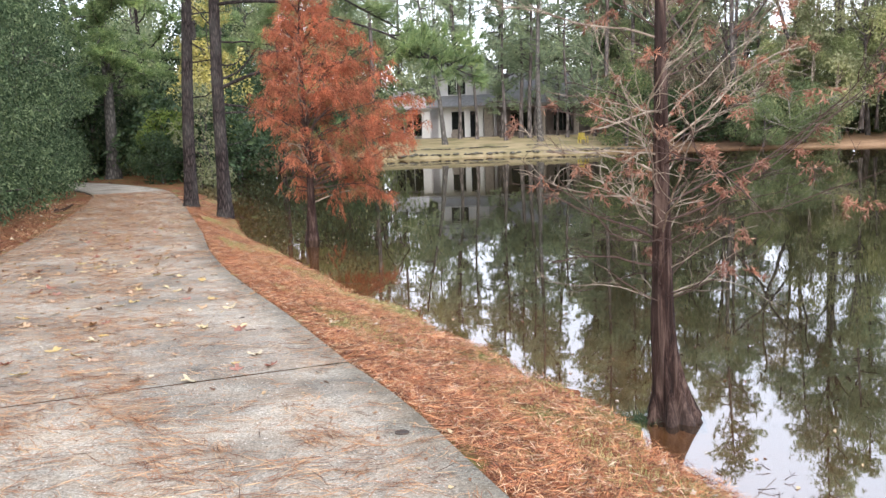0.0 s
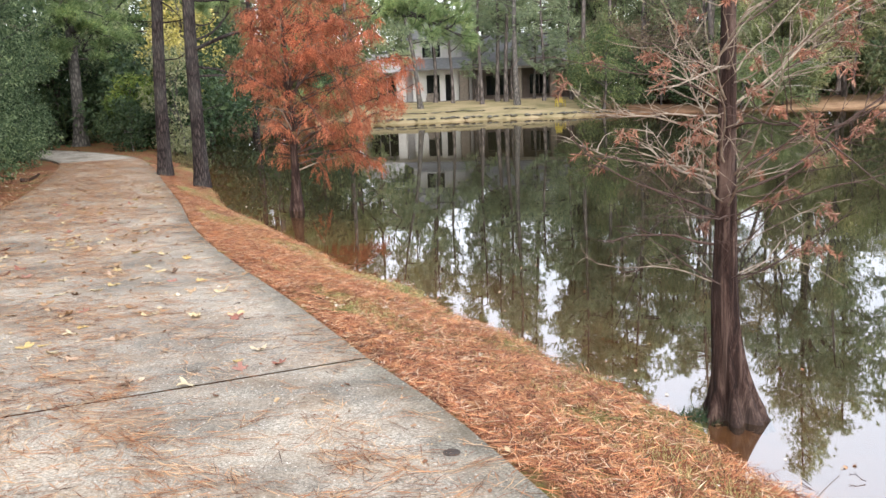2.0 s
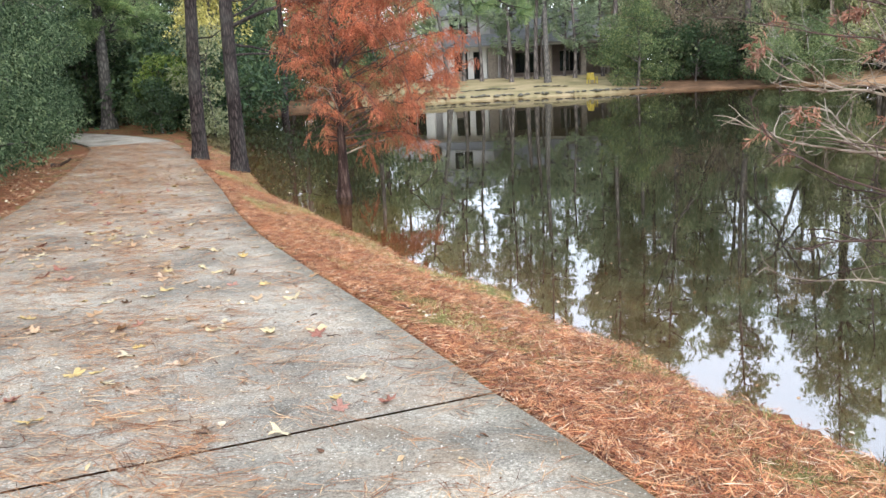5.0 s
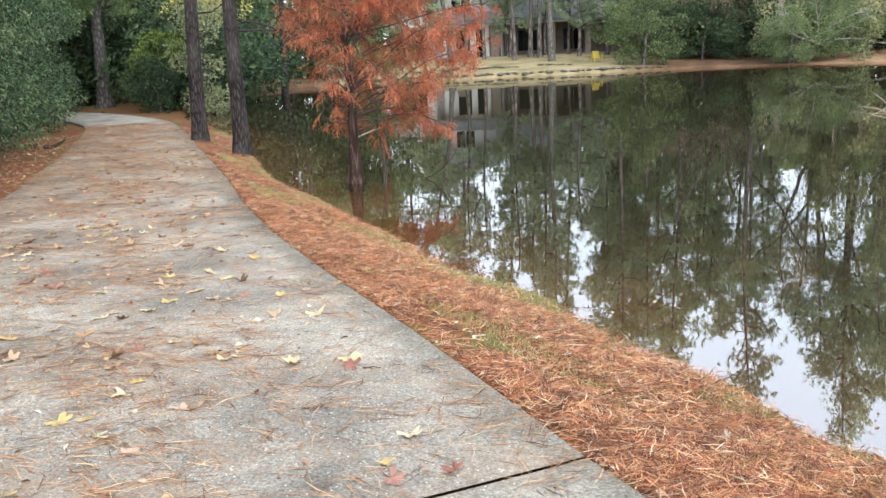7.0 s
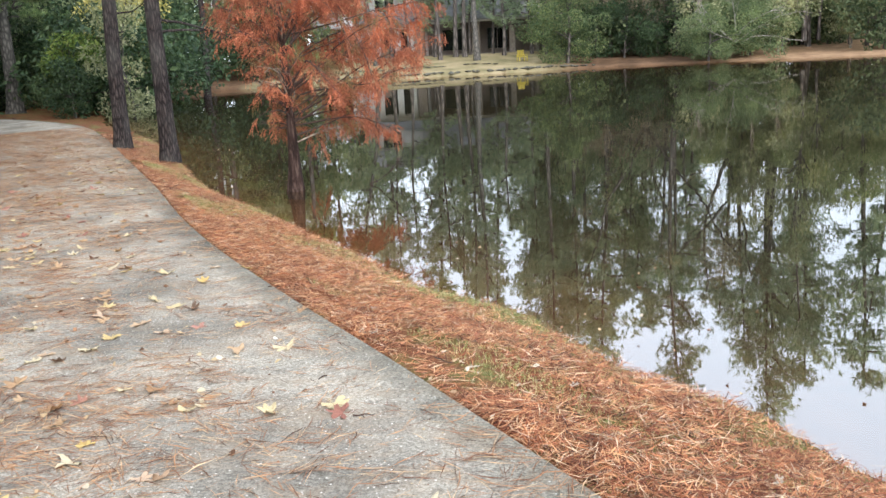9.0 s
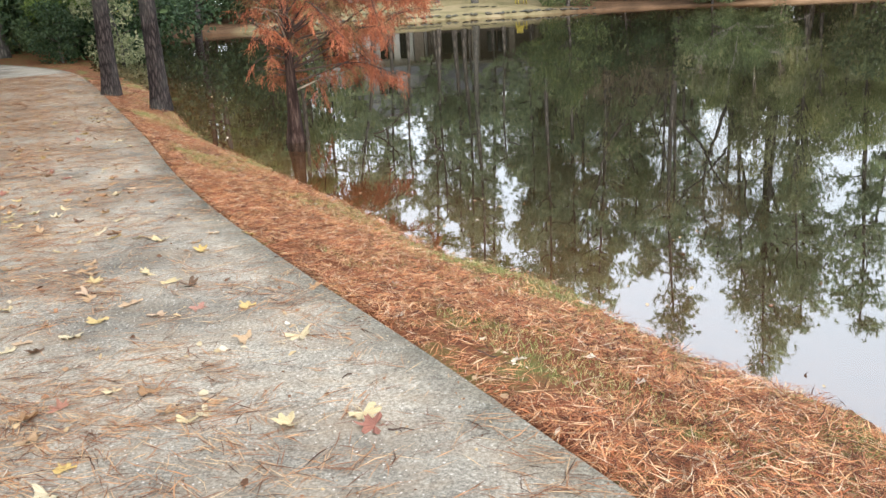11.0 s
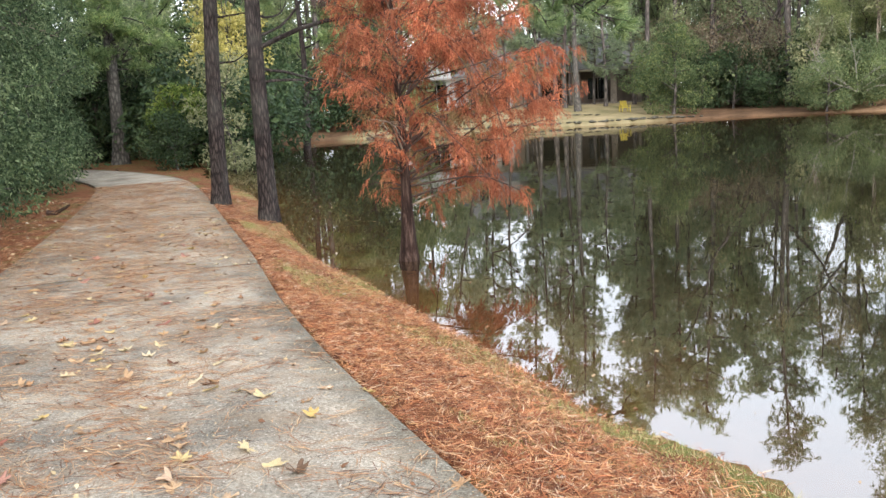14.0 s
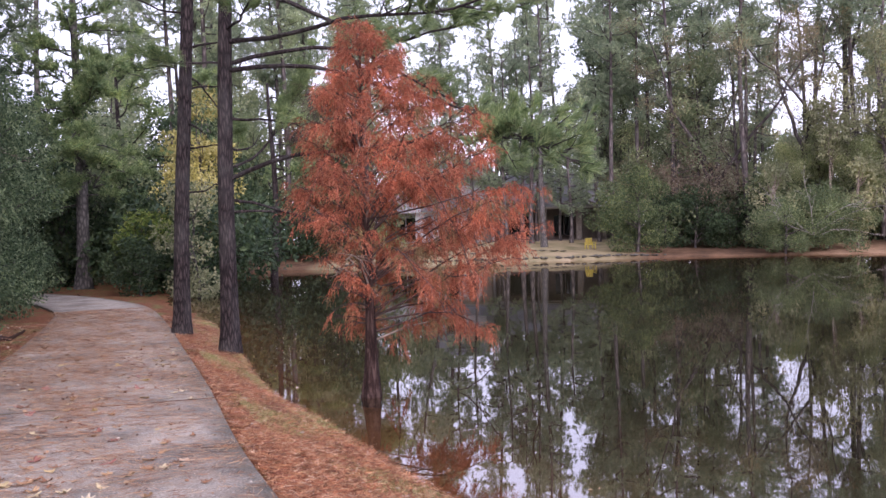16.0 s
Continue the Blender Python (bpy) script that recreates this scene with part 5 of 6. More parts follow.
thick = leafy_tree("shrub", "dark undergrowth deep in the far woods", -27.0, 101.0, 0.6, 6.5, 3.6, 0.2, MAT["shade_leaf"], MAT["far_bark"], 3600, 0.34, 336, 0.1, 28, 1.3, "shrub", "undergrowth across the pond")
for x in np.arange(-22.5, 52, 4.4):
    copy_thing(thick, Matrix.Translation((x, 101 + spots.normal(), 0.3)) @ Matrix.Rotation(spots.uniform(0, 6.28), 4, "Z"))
for x, y, k in low:
    s = spots.uniform(0.6, 1.3)
    copy_thing(shrubs[k], Matrix.Translation((x, y, on_ground(x, y) - 0.1)) @ Matrix.Rotation(spots.uniform(0, 6.28), 4, "Z") @ Matrix.Diagonal((s, s, s * 0.95, 1)))


# ---- the house across the pond ----
def house():
    h = thing("house", "two-storey pale house with white porch columns and a grey roof", "house", (0, 0, 0))
    Y0, G = 82.0, 0.75

    def part(name, boxes, mat, parent=h, bevel=0.02, label=""):
        g = Geo()
        for lo, hi in boxes:
            box(g, lo, hi, bevel)
        return obj(name, g, MAT[mat], parent, label)

    part("wall", [((-26.0, Y0 + 1.6, G), (-15.0, Y0 + 10, 4.1))], "wall", label="pale grey ground-floor wall")
    part("wall", [((-21.3, Y0 + 2.6, 4.0), (-16.0, Y0 + 9, 7.1))], "wall", label="pale grey upper wall")
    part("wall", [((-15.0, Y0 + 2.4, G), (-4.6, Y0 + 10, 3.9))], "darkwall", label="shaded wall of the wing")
    part("porch_floor", [((-26.0, Y0 - 0.6, G - 0.5), (-4.6, Y0 + 1.6, G + 0.25))], "brick")
    part("wall", [((-20.45, Y0 + 0.4, G), (-15.95, Y0 + 1.6, 3.8))], "white", label="white panelled porch wall")
    for x0, x1 in [(-21.95, -21.1)]:
        part("column", [((x0, Y0 - 0.2, G + 0.2), (x1, Y0 + 0.3, 3.75)), ((x0 - 0.06, Y0 - 0.26, 3.6), (x1 + 0.06, Y0 + 0.36, 3.76))], "white", label="square white column")
    for x0, x1 in [(-15.75, -14.9), (-10.55, -9.85), (-7.2, -6.7), (-4.9, -4.6)]:
        part("column", [((x0, Y0 - 0.25, G + 0.2), (x1, Y0 + 0.35, 3.75))], "brick", label="buff stone pier")

    def window(x0, x1, z0, z1, y, mull, trim="white"):
        w = part("window", [((x0, y - 0.08, z0), (x1, y - 0.02, z1))], "glass", bevel=0.0)
        t = 0.09
        part("frame", [((x0 - t, y - 0.14, z1), (x1 + t, y, z1 + t)), ((x0 - t, y - 0.14, z0 - t), (x1 + t, y, z0)), ((x0 - t, y - 0.14, z0), (x0, y, z1)), ((x1, y - 0.14, z0), (x1 + t, y, z1))], trim, w, 0.01)
        for k in range(1, mull):
            x = x0 + (x1 - x0) * k / mull
            part("mullion", [((x - 0.04, y - 0.13, z0), (x + 0.04, y - 0.03, z1))], trim, w, 0.005)

    window(-25.2, -22.4, G + 0.5, 3.4, Y0 + 1.6, 3)
    window(-19.05, -17.77, G + 0.25, 3.45, Y0 + 0.4, 1)
    window(-17.2, -16.45, G + 0.25, 3.45, Y0 + 0.4, 1)
    window(-19.9, -18.1, 5.2, 6.8, Y0 + 2.6, 2)
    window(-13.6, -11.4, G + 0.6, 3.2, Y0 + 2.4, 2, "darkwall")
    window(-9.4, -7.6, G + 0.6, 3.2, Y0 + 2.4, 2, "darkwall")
    part("beam", [((-26.2, Y0 - 0.3, 3.75), (-4.4, Y0 + 0.4, 4.0))], "white")

    def slope(name, pts, mat="roof", thick=0.14):
        pts = np.array(pts, float)
        low_ = pts - (0, 0, thick)
        n = len(pts)
        g = Geo()
        g.v.append(np.vstack([pts, low_]))
        g.k = 2 * n
        g.f.append(np.array([list(range(n))]))
        g.f.append(np.array([list(range(2 * n - 1, n - 1, -1))]))
        g.f.append(np.array([[i, i + n, (i + 1) % n + n, (i + 1) % n] for i in range(n)]))
        return obj(name, g, MAT[mat], h)

    slope("roof", [(-26.6, Y0 - 0.9, 3.96), (-21.2, Y0 - 0.9, 3.96), (-22.4, Y0 + 2.7, 5.75), (-26.6, Y0 + 2.7, 5.75)], "pale_roof")
    slope("roof", [(-21.2, Y0 - 1.0, 4.0), (-14.1, Y0 - 1.0, 4.0), (-15.2, Y0 + 2.55, 5.1), (-20.6, Y0 + 2.55, 5.1)])
    slope("roof", [(-14.1, Y0 - 0.9, 4.02), (-4.0, Y0 - 0.9, 4.02), (-5.5, Y0 + 5.5, 7.3), (-14.1, Y0 + 5.5, 7.3)])
    slope("roof", [(-21.9, Y0 + 2.0, 7.0), (-15.4, Y0 + 2.0, 7.0), (-16.8, Y0 + 5.8, 9.2), (-20.6, Y0 + 5.8, 9.2)])
    slope("roof", [(-26.6, Y0 + 2.7, 5.7), (-14.1, Y0 + 5.5, 7.3), (-14.1, Y0 + 11, 4.0), (-26.6, Y0 + 11, 4.0)])
    slope("roof", [(-21.9, Y0 + 9.6, 7.0), (-20.6, Y0 + 5.8, 9.2), (-16.8, Y0 + 5.8, 9.2), (-15.0, Y0 + 9.6, 7.0)])
    slope("roof", [(-5.5, Y0 + 5.5, 7.3), (-14.1, Y0 + 5.5, 7.28), (-14.1, Y0 + 11, 4.0), (-4.0, Y0 + 11, 4.0)])
    part("bench", [((-19.0, Y0 - 0.3, G + 0.25), (-17.9, Y0 + 0.1, G + 0.62)), ((-19.0, Y0 + 0.05, G + 0.6), (-17.9, Y0 + 0.14, G + 1.0))], "brick", label="low porch bench")
    return h


house()


# trees on the house lawn
def lawn_tree(x, y, tall, r, lean, seed, mat, label, low=0.3):
    rng = np.random.default_rng(seed)
    z = on_ground(x, y)
    t = thing("pine_tree", label, "tree", (x, y, z - 0.1), "trees on the house lawn")
    u = np.linspace(0, 1, 22)
    line = np.stack([lean * u * tall + 0.12 * np.sin(u * 7 + seed), 0.1 * np.sin(u * 5), u * tall], 1)
    g = tube(Geo(), line, r * (1 - 0.75 * u) + r * 0.4 * np.exp(-u * 25), 10)
    fol = Geo()
    cs, ds = [], []
    for h in np.arange(tall * low, tall, 0.5 if low > 0.2 else 0.36):
        az = rng.uniform(0, 6.28)
        p = sway(along(line, h / tall)[0], (math.cos(az), math.sin(az), 0.25), rng.uniform(1.2, 3.0), rng, 6, 0.15, 0.2)
        tube(g, p, np.linspace(0.06, 0.015, 7), 4)
        for q in np.linspace(0.35, 1, 6):
            c, d = along(p, q)
            for _ in range(3):
                cs.append(c + rng.normal(size=3) * 0.25)
                ds.append(unit(d + rng.normal(size=3) * 0.7))
    obj("trunk", g, MAT[mat], t, smooth=True)
    tuft(fol, np.array(cs), np.array(ds), rng, 10, 0.42, 0.07, 0.8)
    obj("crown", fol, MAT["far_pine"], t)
    return t


lawn_tree(-16.9, 71.5, 13, 0.22, -0.16, 401, "grey_bark", "pale leaning tree on the house lawn")
lawn_tree(-17.0, 77.0, 15, 0.17, -0.02, 402, "far_bark", "slim dark pine in front of the porch")
lawn_tree(-15.4, 76.5, 15, 0.15, -0.02, 403, "far_bark", "slim dark pine in front of the porch")
lawn_tree(-12.6, 75.5, 16, 0.16, 0.0, 404, "far_bark", "slim dark pine beside the house wing")
lawn_tree(-9.3, 74.2, 22, 0.24, 0.0, 405, "grey_bark", "straight grey-brown pine standing on the house lawn")
lawn_tree(-10.6, 77.5, 18, 0.2, 0.01, 406, "far_bark", "dark pine beside the house wing")
lawn_tree(-11.4, 77.8, 18, 0.2, -0.01, 407, "far_bark", "dark pine beside the house wing")

lawn_tree(-13.4, 78.6, 12, 0.14, 0.01, 408, "far_bark", "low-branched pine close to the house wing", 0.18)
lawn_tree(-7.4, 77.4, 13, 0.15, 0.0, 409, "far_bark", "low-branched pine close to the house wing", 0.2)
lawn_tree(-5.2, 79.2, 14, 0.15, 0.0, 410, "far_bark", "low-branched pine close to the house wing", 0.16)

lawn_tree(-13.9, 80.0, 11, 0.12, 0.0, 411, "far_bark", "low-branched pine close to the house wing", 0.3)
lawn_tree(-10.4, 79.6, 12, 0.12, 0.01, 412, "far_bark", "low-branched pine close to the house wing", 0.28)
lawn_tree(-8.4, 80.2, 12, 0.12, -0.01, 413, "far_bark", "low-branched pine close to the house wing", 0.26)

# stone edging along the lawn's shore
edging = thing("stone_edging", "low row of dark mossy stones along the lawn", "edging")
er = np.random.default_rng(14)
for row, (off, zadd) in enumerate([(0.35, 0.02), (5.2, 0.02)]):
    line = smooth_line([(-21.5, 59.2), (-19.0, 60.8), (-15.0, 63.0), (-11.5, 65.0), (-7.0, 65.8), (-3.5, 67.0), (0.0, 68.6)], 0.3)
    for n, (x, y) in enumerate(line[: 84 if row == 0 else 54]):
        if er.random() < (0.12 if row == 0 else 0.35):
            continue
        x, y = x + er.normal() * 0.14, y + off + er.normal() * 0.12 + (0.3 * math.sin(n * 0.45) if row else 0)
        bm = bmesh.new()
        bmesh.ops.create_icosphere(bm, subdivisions=1, radius=1)
        sx, sy, sz = er.uniform(0.14, 0.44), er.uniform(0.12, 0.24), er.uniform(0.04, 0.1) * (1 if row == 0 else 0.5)
        for v in bm.verts:
            v.co = Vector((v.co.x * sx, v.co.y * sy, v.co.z * sz)) * (1 + 0.2 * er.normal())
        me = bpy.data.meshes.new("stone")
        bm.to_mesh(me)
        bm.free()
        me.materials.append(MAT["stone"])
        s = new("stone", me)
        s.location, s.rotation_euler, s.parent = (x, y, on_ground(x, y) + zadd + 0.05), (0, 0, er.uniform(0, 3)), edging


# the yellow garden chair
def garden_chair(x, y, turn):
    z = on_ground(x, y)
    c = thing("garden_chair", "yellow plastic garden chair on the lawn", "chair", (x, y, z))
    c.rotation_euler, c.scale = (0, 0, turn), (0.85, 0.85, 0.85)
    obj("seat", box(Geo(), (-0.34, -0.3, 0.36), (0.34, 0.32, 0.42), 0.02), MAT["yellow"], c)
    for k in range(4):
        s = obj("slat", box(Geo(), (-0.33 + 0.17 * k, 0.3, 0.4), (-0.19 + 0.17 * k, 0.36, 1.02), 0.02), MAT["yellow"], c)
    for sx in (-1, 1):
        obj("armrest", box(Geo(), (sx * 0.4 - 0.06, -0.34, 0.6), (sx * 0.4 + 0.06, 0.36, 0.65), 0.015), MAT["yellow"], c)
        for sy in (-0.3, 0.3):
            obj("leg", box(Geo(), (sx * 0.38 - 0.04, sy - 0.04, 0.0), (sx * 0.38 + 0.04, sy + 0.04, 0.6), 0.01), MAT["yellow"], c)
    return c


garden_chair(-5.55, 73.0, 0.5)


# ---- litter: straw on the bank, needles and leaves on the path, grass ----
rng = np.random.default_rng(42)


def scatter_between(a, b, n, lo=0.0, hi=1.0):
    """Random places between two lines, by the first line's run."""
    i = rng.integers(0, len(a) - 1, n)
    t = rng.random(n)
    p = a[i] * (1 - t)[:, None] + a[i + 1] * t[:, None]
    q = b[i] * (1 - t)[:, None] + b[i + 1] * t[:, None]
    s = rng.uniform(lo, hi, n)[:, None]
    return p * (1 - s) + q * s


near = (EDGE[:, 1] > 2.0) & (EDGE[:, 1] < 24)
E1 = EDGE[near]
mate = np.array([BANK[np.argmin(np.hypot(*(BANK - e - 0.0).T))] for e in E1])
mate = np.stack([np.convolve(np.pad(mate[:, k], 4, mode="edge"), np.ones(9) / 9, "valid") for k in (0, 1)], 1)


def lay(p, z, n_geo, length, width, tilt, heading=None, spread=math.pi):
    n = len(p)
    a = rng.uniform(0, 6.283, n) if heading is None else heading + rng.normal(size=n) * spread
    d = np.stack([np.cos(a), np.sin(a), rng.normal(size=n) * tilt], 1)
    c = np.column_stack([p, z])
    d = unit(d)
    s = unit(np.stack([-d[:, 1], d[:, 0], rng.normal(size=n) * 0.3], 1))
    L, w = np.broadcast_to(length, n)[:, None], np.broadcast_to(width, n)[:, None]
    bow = s * L * rng.normal(size=(n, 1)) * 0.04
    mid = c + bow
    v = np.stack([c - 0.5 * L * d, mid - 0.5 * w * s, c + 0.5 * L * d, mid + 0.5 * w * s], 1).reshape(-1, 3)
    n_geo.add(v, np.arange(4 * n).reshape(n, 4))


g = Geo()
p = scatter_between(E1, mate, 250000, 0.0, 1.05)
p = p[(p[:, 1] < 13) | (rng.random(len(p)) < 0.45)]
thin = np.clip(0.78 + 1.2 * wavy(p, 1.1, 5) + 0.5 * wavy(p, 6.3, 1), 0.1, 1)
p = p[rng.random(len(p)) < thin]
z = height(p)
keep = rng.random(len(p)) < np.clip((z - WATER) / (path_z(p[:, 1]) - WATER) * 1.6 + 0.25, 0.45, 1)
p, z = p[keep], z[keep] + rng.uniform(0.0, 0.035, keep.sum())
lay(p, z, g, rng.uniform(0.05, 0.15, len(p)), rng.uniform(0.0018, 0.004, len(p)), 0.16)
# longer, looser needles on top
top = rng.choice(len(p), 42000, replace=False)
lay(p[top], z[top] + rng.uniform(0.012, 0.03, len(top)), g, rng.uniform(0.09, 0.17, len(top)), rng.uniform(0.0032, 0.0052, len(top)), 0.12)
tagged(obj("pine_straw", g, MAT["straw"]), "thick rust-orange pine straw covering the bank", "pine straw", kind="stuff")

side = LEFT[near]
out = side + 1.7 * np.stack([-ahead[near][:, 1], ahead[near][:, 0]], 1)
g = Geo()
p = scatter_between(side, out, 16000, -0.12, 1.0)
lay(p, height(p) + rng.uniform(0.0, 0.07, len(p)), g, rng.uniform(0.1, 0.2, len(p)), 0.005, 0.14)
tagged(obj("pine_straw", g, MAT["straw"]), "brown pine straw along the hedge side of the path", "pine straw", kind="stuff")

g = Geo()
run = (EDGE[:, 1] > 3.0) & (EDGE[:, 1] < 27)
E2, L2 = EDGE[run], LEFT[run]
p = scatter_between(E2, L2, 70000, 0.01, 1.0)
drift = np.clip(0.1 + 0.35 * np.clip((p[:, 1] - 9) / 5, 0, 1) + 0.5 * np.maximum(wavy(p, 1.6, 9), 0) + 0.5 * np.maximum(wavy(p, 5.1, 2), 0) ** 2, 0.06, 1)
p = p[rng.random(len(p)) < drift]
p = np.vstack([p, scatter_between(E2, L2, 14000, 0.4, 1.0)])
lay(p, path_z(p[:, 1]) + rng.uniform(0.001, 0.006, len(p)), g, rng.uniform(0.05, 0.16, len(p)), rng.uniform(0.0022, 0.0044, len(p)), 0.012, 0.25, 0.95)
# needles still joined in bunches, swept into strokes across the path
c = np.vstack([scatter_between(E2, L2, 10500, 0.01, 1.0), scatter_between(E2, L2, 3200, 0.4, 1.0)])
c = c[rng.random(len(c)) < np.clip(0.45 + 0.9 * wavy(c, 1.6, 9) + 0.3 * np.clip((c[:, 1] - 8) / 5, 0, 1), 0.12, 1)]
many = rng.integers(3, 11, len(c))
head = np.repeat(0.2 + rng.normal(size=len(c)) * 0.75, many)
q = np.repeat(c, many, 0) + np.stack([np.cos(head), np.sin(head)], 1) * rng.normal(size=(many.sum(), 1)) * 0.1 + rng.normal(size=(many.sum(), 2)) * 0.022
lay(q, path_z(q[:, 1]) + rng.uniform(0.002, 0.012, len(q)), g, rng.uniform(0.1, 0.2, len(q)), rng.uniform(0.0024, 0.005, len(q)), 0.02, head, 0.22)
tagged(obj("pine_needles", g, MAT["path_straw"]), "brown pine needles in drifts on the concrete path", "pine needles", kind="stuff")

g = Geo()
p = scatter_between(E1, mate, 90000, 0.25, 1.03)
low_bank = np.clip(1 - (height(p) - WATER) / (path_z(p[:, 1]) - WATER), 0, 1)
p = p[(wavy(p, 1.1, 5) + 0.4 * wavy(p, 6.3, 1) < -0.12 + 0.28 * low_bank + 0.25 * rng.random(len(p))) & (p[:, 1] > 4.0)]
m = len(p)
needles(g, np.column_stack([p, height(p) - 0.005]), np.column_stack([rng.normal(size=(m, 2)) * 0.55, np.ones(m)]), rng.uniform(0.02, 0.06, m), rng.uniform(0.0025, 0.005, m), rng)
tagged(obj("grass", g, MAT["grass"]), "thin tufts of green and straw-coloured grass on the bank", "grass", kind="stuff")


def star_leaf(points, curl, seed):
    """A lobed leaf, folded and curled, with a stalk."""
    r = np.random.default_rng(seed)
    ang, rad = [], []
    for k in range(points):
        a = (k - (points - 1) / 2) * (4.4 / points)
        ang += [a - 0.34, a - 0.14, a, a + 0.14, a + 0.34]
        rad += [0.56, 0.78, 1.0 - 0.12 * abs(k - (points - 1) / 2) + r.normal() * 0.08, 0.78, 0.56]
    ang, rad = np.array(ang), np.array(rad)
    v = np.stack([rad * np.sin(ang), rad * np.cos(ang), 0 * rad], 1)
    v[:, 2] = curl * (v[:, 0] ** 2 + 0.5 * v[:, 1] ** 2) + r.normal(size=len(v)) * 0.06
    g = Geo()
    n = len(v)
    g.v.append(np.vstack([[[0, 0, 0]], v, [[0.03, -0.2, 0.02], [-0.03, -0.2, 0.02], [0, -0.9, 0.1 + curl * 0.3]]]))
    g.k = n + 4
    g.f.append(np.array([[0, i + 1, i + 2] for i in range(n - 1)] + [[0, n + 1, n + 2], [n + 1, n + 2, n + 3]]))
    return g


leaf_meshes = {}
for kind, mats in {"yellow": "leaf_yellow", "tan": "leaf_tan", "red": "leaf_red", "pale": "leaf_pale", "dark": "leaf_dark"}.items():
    leaf_meshes[kind] = [star_leaf(pt, cu, 900 + 7 * pt + i).mesh("fallen_leaf", MAT[mats]) for i, (pt, cu) in enumerate([(5, 0.15), (5, 0.45), (3, 0.3), (5, 0.8 if kind == "dark" else 0.25)])]
LABELS = {"yellow": "yellow lobed autumn leaf lying on the path", "tan": "dry tan lobed leaf lying on the path", "red": "dull red lobed leaf lying on the path",
          "pale": "pale leaf standing in for a white feather on the straw", "dark": "dark brown curled dry leaf on the path"}


def drop_leaf(kind, x, y, z, size, group):
    o = new("fallen_leaf", leaf_meshes[kind][rng.integers(0, 4)])
    o.matrix_basis = Matrix.Translation((x, y, z + 0.006)) @ Euler((rng.normal() * 0.18, rng.normal() * 0.18, rng.uniform(0, 6.28))).to_matrix().to_4x4() @ Matrix.Scale(size, 4)
    tagged(o, LABELS[kind], "leaf", group)


KNOWN = [("dark", -3.8, 7.09, 0.06), ("yellow", -3.75, 7.28, 0.075), ("yellow", -3.58, 9.15, 0.06), ("tan", -2.76, 8.02, 0.06), ("red", -1.33, 5.46, 0.06), ("red", -3.3, 7.7, 0.06), ("tan", -4.57, 9.22, 0.06)]
for kind, x, y, size in KNOWN:
    drop_leaf(kind, x, y, float(path_z(y)), size, "leaves on the path")
deal = np.random.default_rng(4)
E3 = (EDGE[:, 1] > 5.5) & (EDGE[:, 1] < 18)
for k, (x, y) in enumerate(scatter_between(EDGE[E3], LEFT[E3], 135, 0.06, 0.97)):
    drop_leaf(deal.choice(["yellow", "tan", "red", "dark", "tan", "yellow", "tan", "yellow"]), x, y, float(path_z(y)), deal.uniform(0.042, 0.08), "leaves on the path")
E5 = (EDGE[:, 1] > 6.3) & (EDGE[:, 1] < 11.5)
for k, (x, y) in enumerate(scatter_between(EDGE[E5], LEFT[E5], 80, 0.1, 0.97)):
    drop_leaf(deal.choice(["yellow", "tan", "yellow", "red", "tan"]), x, y, float(path_z(y)), deal.uniform(0.048, 0.085), "leaves on the path")
# the pale lobed leaves stand in for white feathers on the bank
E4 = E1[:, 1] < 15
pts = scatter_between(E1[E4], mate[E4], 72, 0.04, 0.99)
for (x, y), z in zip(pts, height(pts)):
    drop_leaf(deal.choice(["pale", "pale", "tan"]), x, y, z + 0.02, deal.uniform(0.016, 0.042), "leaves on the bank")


# the whole leaves farther along the path, past counting
drift = Geo()
E6 = (EDGE[:, 1] > 9.5) & (EDGE[:, 1] < 26)
for x, y in scatter_between(EDGE[E6], LEFT[E6], 180, 0.04, 0.98):
    one = star_leaf(int(deal.choice([3, 5, 5])), deal.uniform(0.15, 0.6), int(deal.integers(0, 9999)))
    a, size = deal.uniform(0, 6.283), deal.uniform(0.04, 0.075)
    v = one.v[0] * size @ np.array([[math.cos(a), math.sin(a), 0], [-math.sin(a), math.cos(a), 0], [0, 0, 1]]) + (x, y, float(path_z(y)) + 0.006)
    drift.add(v, one.f[0])
tagged(obj("fallen_leaves", drift, by_island("drift_leaves", [(0, (0.16, 0.08, 0.05)), (0.4, (0.36, 0.19, 0.1)), (0.7, (0.52, 0.33, 0.17)), (0.88, (0.62, 0.46, 0.22)), (1, (0.66, 0.54, 0.36))])), "yellow and tan autumn leaves strewn along the path", "leaves", kind="stuff")


# broken leaf litter, too fine to count
lit = Geo()


def litter(pts, zs, lo, hi):
    m = len(pts)
    a = rng.uniform(0, 6.283, m)
    d = np.stack([np.cos(a), np.sin(a), rng.normal(size=m) * 0.25], 1)
    size = rng.uniform(lo, hi, m)
    c = np.column_stack([pts, zs])
    s = unit(np.stack([-d[:, 1], d[:, 0], rng.normal(size=m) * 0.35], 1)) * size[:, None] * rng.uniform(0.3, 0.7, (m, 1))
    d = unit(d) * size[:, None]
    v = np.stack([c - d * 0.5, c - d * 0.1 + s * 0.6, c + d * 0.25 + s * 0.45, c + d * 0.5, c + d * 0.15 - s * 0.55, c - d * 0.2 - s * 0.5], 1)
    v[:, (1, 4), 2] += size[:, None] * 0.12
    lit.add(v.reshape(-1, 3), np.arange(6 * m).reshape(m, 6))


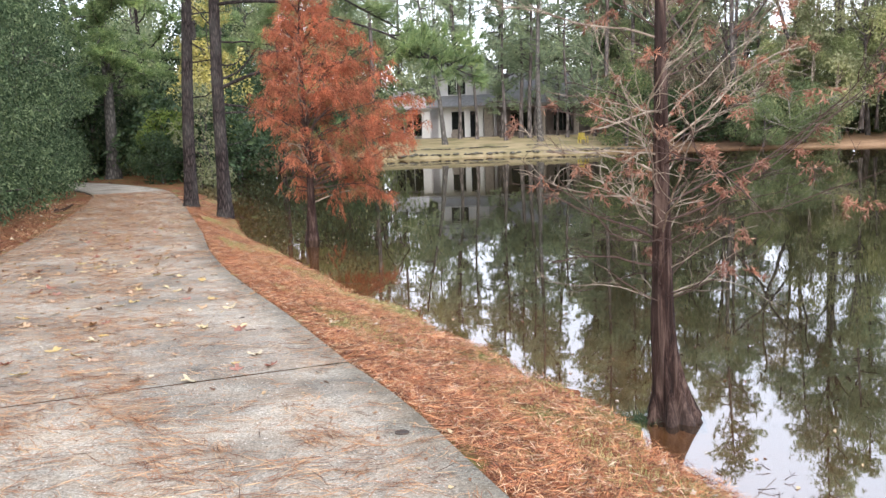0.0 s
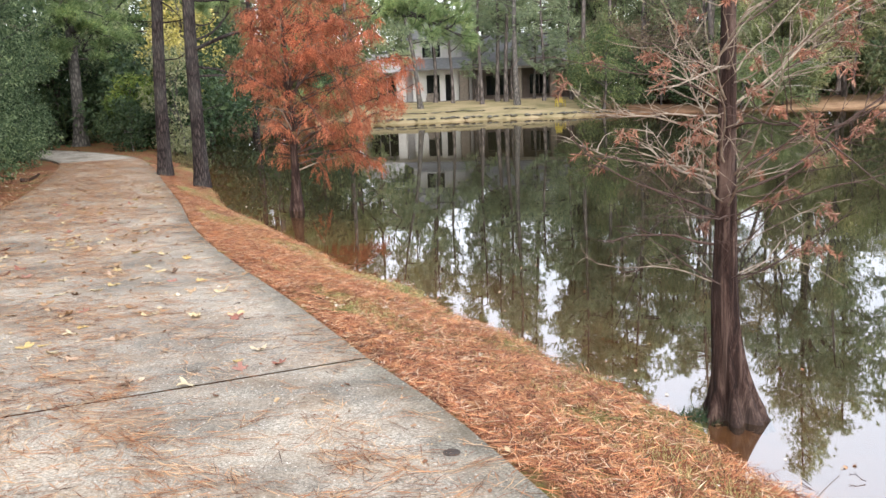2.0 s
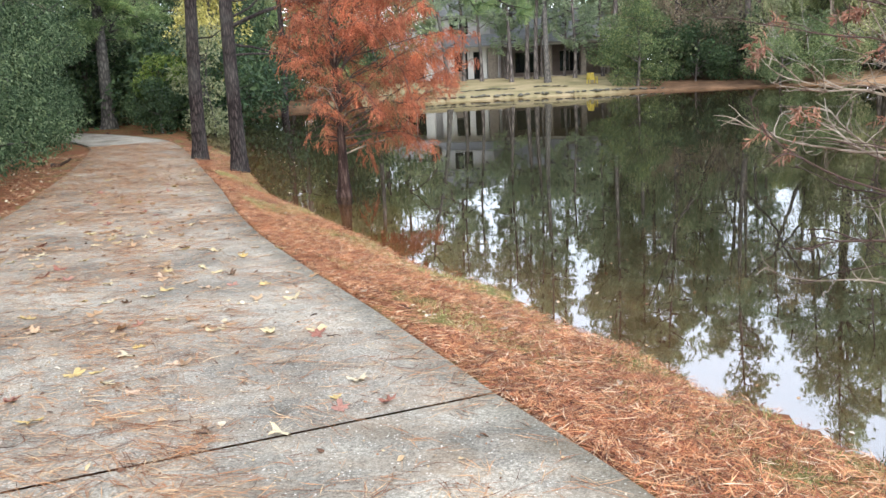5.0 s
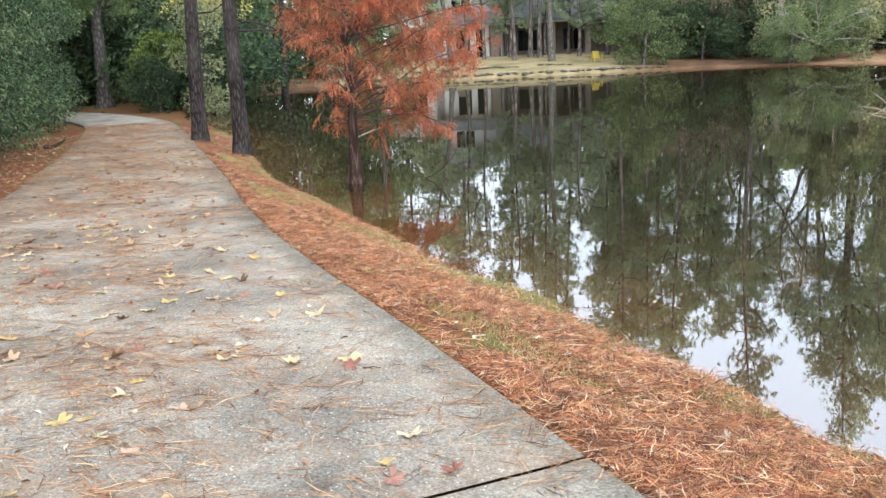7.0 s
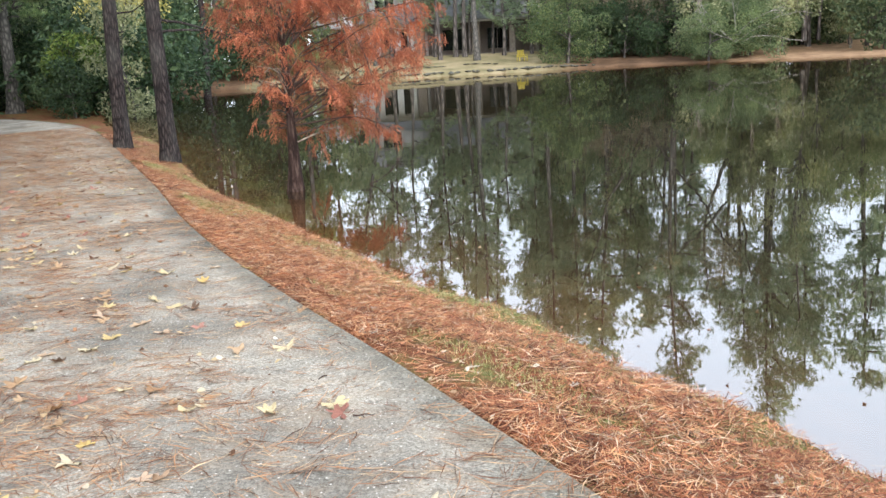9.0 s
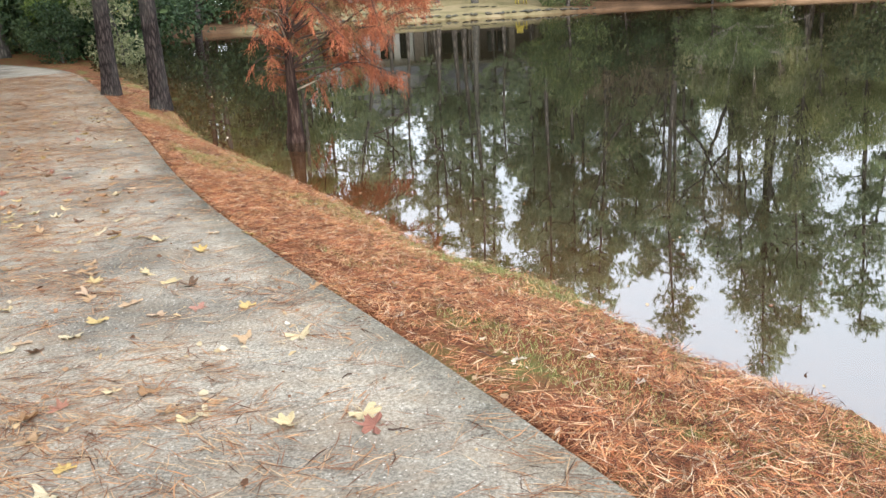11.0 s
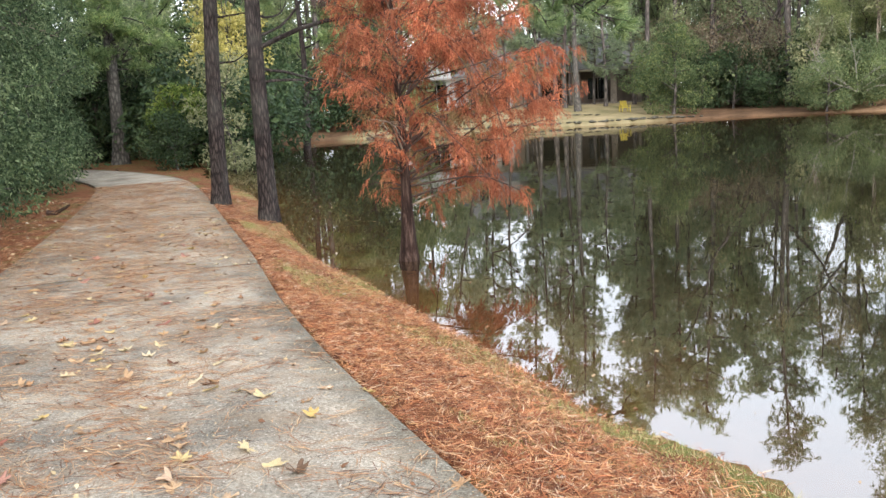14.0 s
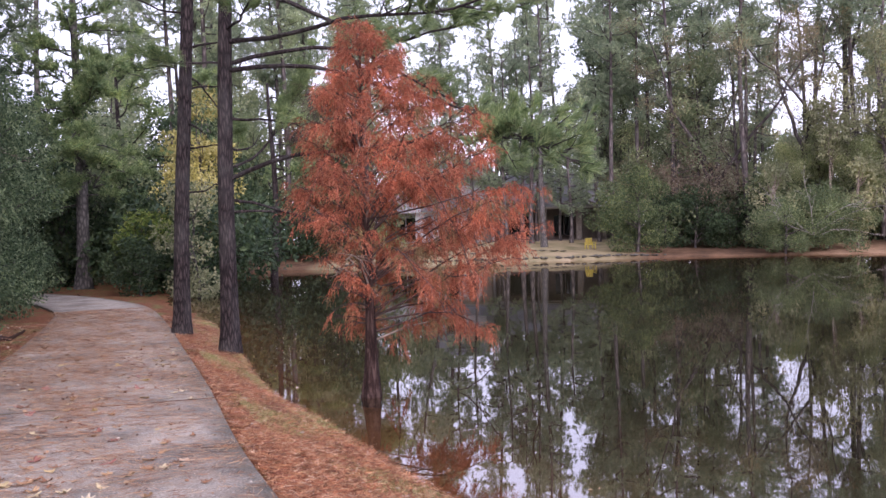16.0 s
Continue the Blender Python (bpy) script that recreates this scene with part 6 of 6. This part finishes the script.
pts = scatter_between(E2, L2, 3400, 0.02, 0.98)
pts = pts[rng.random(len(pts)) < np.clip(0.25 + 0.5 * np.clip((pts[:, 1] - 8) / 6, 0, 1) + 0.4 * wavy(pts, 1.3, 1), 0, 1)]
litter(pts, path_z(pts[:, 1]) + 0.007, 0.015, 0.05)
pts = scatter_between(side, out, 900, -0.15, 0.7)
litter(pts, height(pts) + 0.05, 0.03, 0.09)
pts = scatter_between(E1, mate, 700, 0.0, 0.98)
litter(pts, height(pts) + 0.03, 0.015, 0.05)
near_run = (EDGE[:, 1] > 2.5) & (EDGE[:, 1] < 13)
pts = scatter_between(EDGE[near_run], LEFT[near_run], 3600, 0.0, 1.0)
litter(pts, path_z(pts[:, 1]) + 0.003, 0.005, 0.018)
away = np.stack([np.gradient(BANK, axis=0)[:, 1], -np.gradient(BANK, axis=0)[:, 0]], 1)
pick = rng.integers(30, len(BANK) - 60, 260)
pts = BANK[pick] + unit(away[pick]) * (rng.random((260, 1)) ** 1.6 * 1.6 + 0.03)
litter(pts, np.full(260, WATER + 0.004), 0.012, 0.045)
tagged(obj("leaf_litter", lit, by_island("leaf_litter", [(0, (0.12, 0.06, 0.035)), (0.3, (0.34, 0.17, 0.09)), (0.6, (0.5, 0.32, 0.18)), (0.85, (0.6, 0.46, 0.26)), (1, (0.74, 0.66, 0.54))])), "broken dry brown and tan leaves strewn about", "leaf litter", kind="stuff")


# the little iron lid in the concrete, twigs, drift branches in the water
g = Geo()
a = np.linspace(0, 2 * np.pi, 20, endpoint=False)
ringv = [np.stack([r * np.cos(a), r * np.sin(a), np.full(20, z)], 1) for r, z in ((0.036, 0.0), (0.036, 0.004), (0.031, 0.006), (0.02, 0.005))]
v = np.vstack(ringv + [[[0, 0, 0.005]]])
f = [[i * 20 + j, i * 20 + (j + 1) % 20, (i + 1) * 20 + (j + 1) % 20, (i + 1) * 20 + j] for i in range(3) for j in range(20)]
g.add(v, f)
g.f.append(np.array([[60 + j, 60 + (j + 1) % 20, 80] for j in range(20)]))
lid = obj("drain_cap", g, MAT["lid"])
lid.location = (-0.1, 4.36, float(path_z(4.36)))
tagged(lid, "small round rusty iron cap set in the concrete", "cap")


def twig(x, y, z, length, r, seed, label, mat="dark_twig", lift=0.0, side=3, turn=None):
    q = np.random.default_rng(seed)
    a = q.uniform(0, 6.28) if turn is None else turn
    g = Geo()
    p = sway((0, 0, 0), (math.cos(a), math.sin(a), lift), length, q, 6, 0.2)
    tube(g, p, np.linspace(r, r * 0.4, 7), 5)
    for t in q.uniform(0.3, 0.9, side):
        c, d = along(p, t)
        s = sway(c, unit(d + q.normal(size=3) * (0.8, 0.8, 0.25)), length * 0.4, q, 4, 0.25)
        tube(g, s, np.linspace(r * 0.6, r * 0.25, 5), 4)
    o = obj("twig", g, MAT[mat])
    o.location = (x, y, z)
    return tagged(o, label, "twig")


for k, (x, y) in enumerate([(-2.28, 6.91), (-2.03, 6.45), (-2.9, 6.6), (-1.7, 7.1), (-3.2, 8.6), (-4.3, 8.3)]):
    twig(x, y, float(path_z(y)) + 0.006, 0.1, 0.004, 500 + k, "short dark twig lying on the path", side=1)
for k, (x, y, ln) in enumerate([(-3.5, 14.6, 1.1), (-3.0, 14.1, 0.9), (-4.2, 15.6, 1.0), (1.62, 5.0, 0.09), (1.77, 5.14, 0.1), (1.72, 4.97, 0.12), (1.82, 4.82, 0.09), (1.71, 5.27, 0.08), (1.42, 5.25, 0.07), (1.98, 4.95, 0.09)]):
    twig(x, y, WATER + 0.01, ln, 0.008 if ln > 0.7 else 0.0028, 520 + k, "bare twig sticking out of the pond water", "dark_twig", 0.12 if ln > 0.7 else 0.3, 4 if ln > 0.7 else 2)

twig(-14.1, 19.3, on_ground(-14.1, 19.3) + 0.05, 0.55, 0.06, 540, "short dark rotting log in the straw beside the path", "dark_twig", 0.0, 0, 0.3)
twig(-21.8, 32.3, float(path_z(32.3)) + 0.06, 1.0, 0.022, 541, "thin dead branch lying across the path's end", "dark_twig", 0.02, 3, -0.2)

# the grass clump at the foot of the bare cypress
g = Geo()
m = 260
c0 = np.column_stack([1.0 + rng.normal(size=m) * 0.07, 6.02 + rng.normal(size=m) * 0.06, np.full(m, WATER + 0.0)])
needles(g, c0, np.column_stack([rng.normal(size=(m, 2)) * 0.9, np.ones(m)]), rng.uniform(0.03, 0.09, m), 0.005, rng)
tagged(obj("grass_clump", g, MAT["shade_leaf"]), "low tuft of dark green grass at the cypress's foot", "grass", kind="stuff")
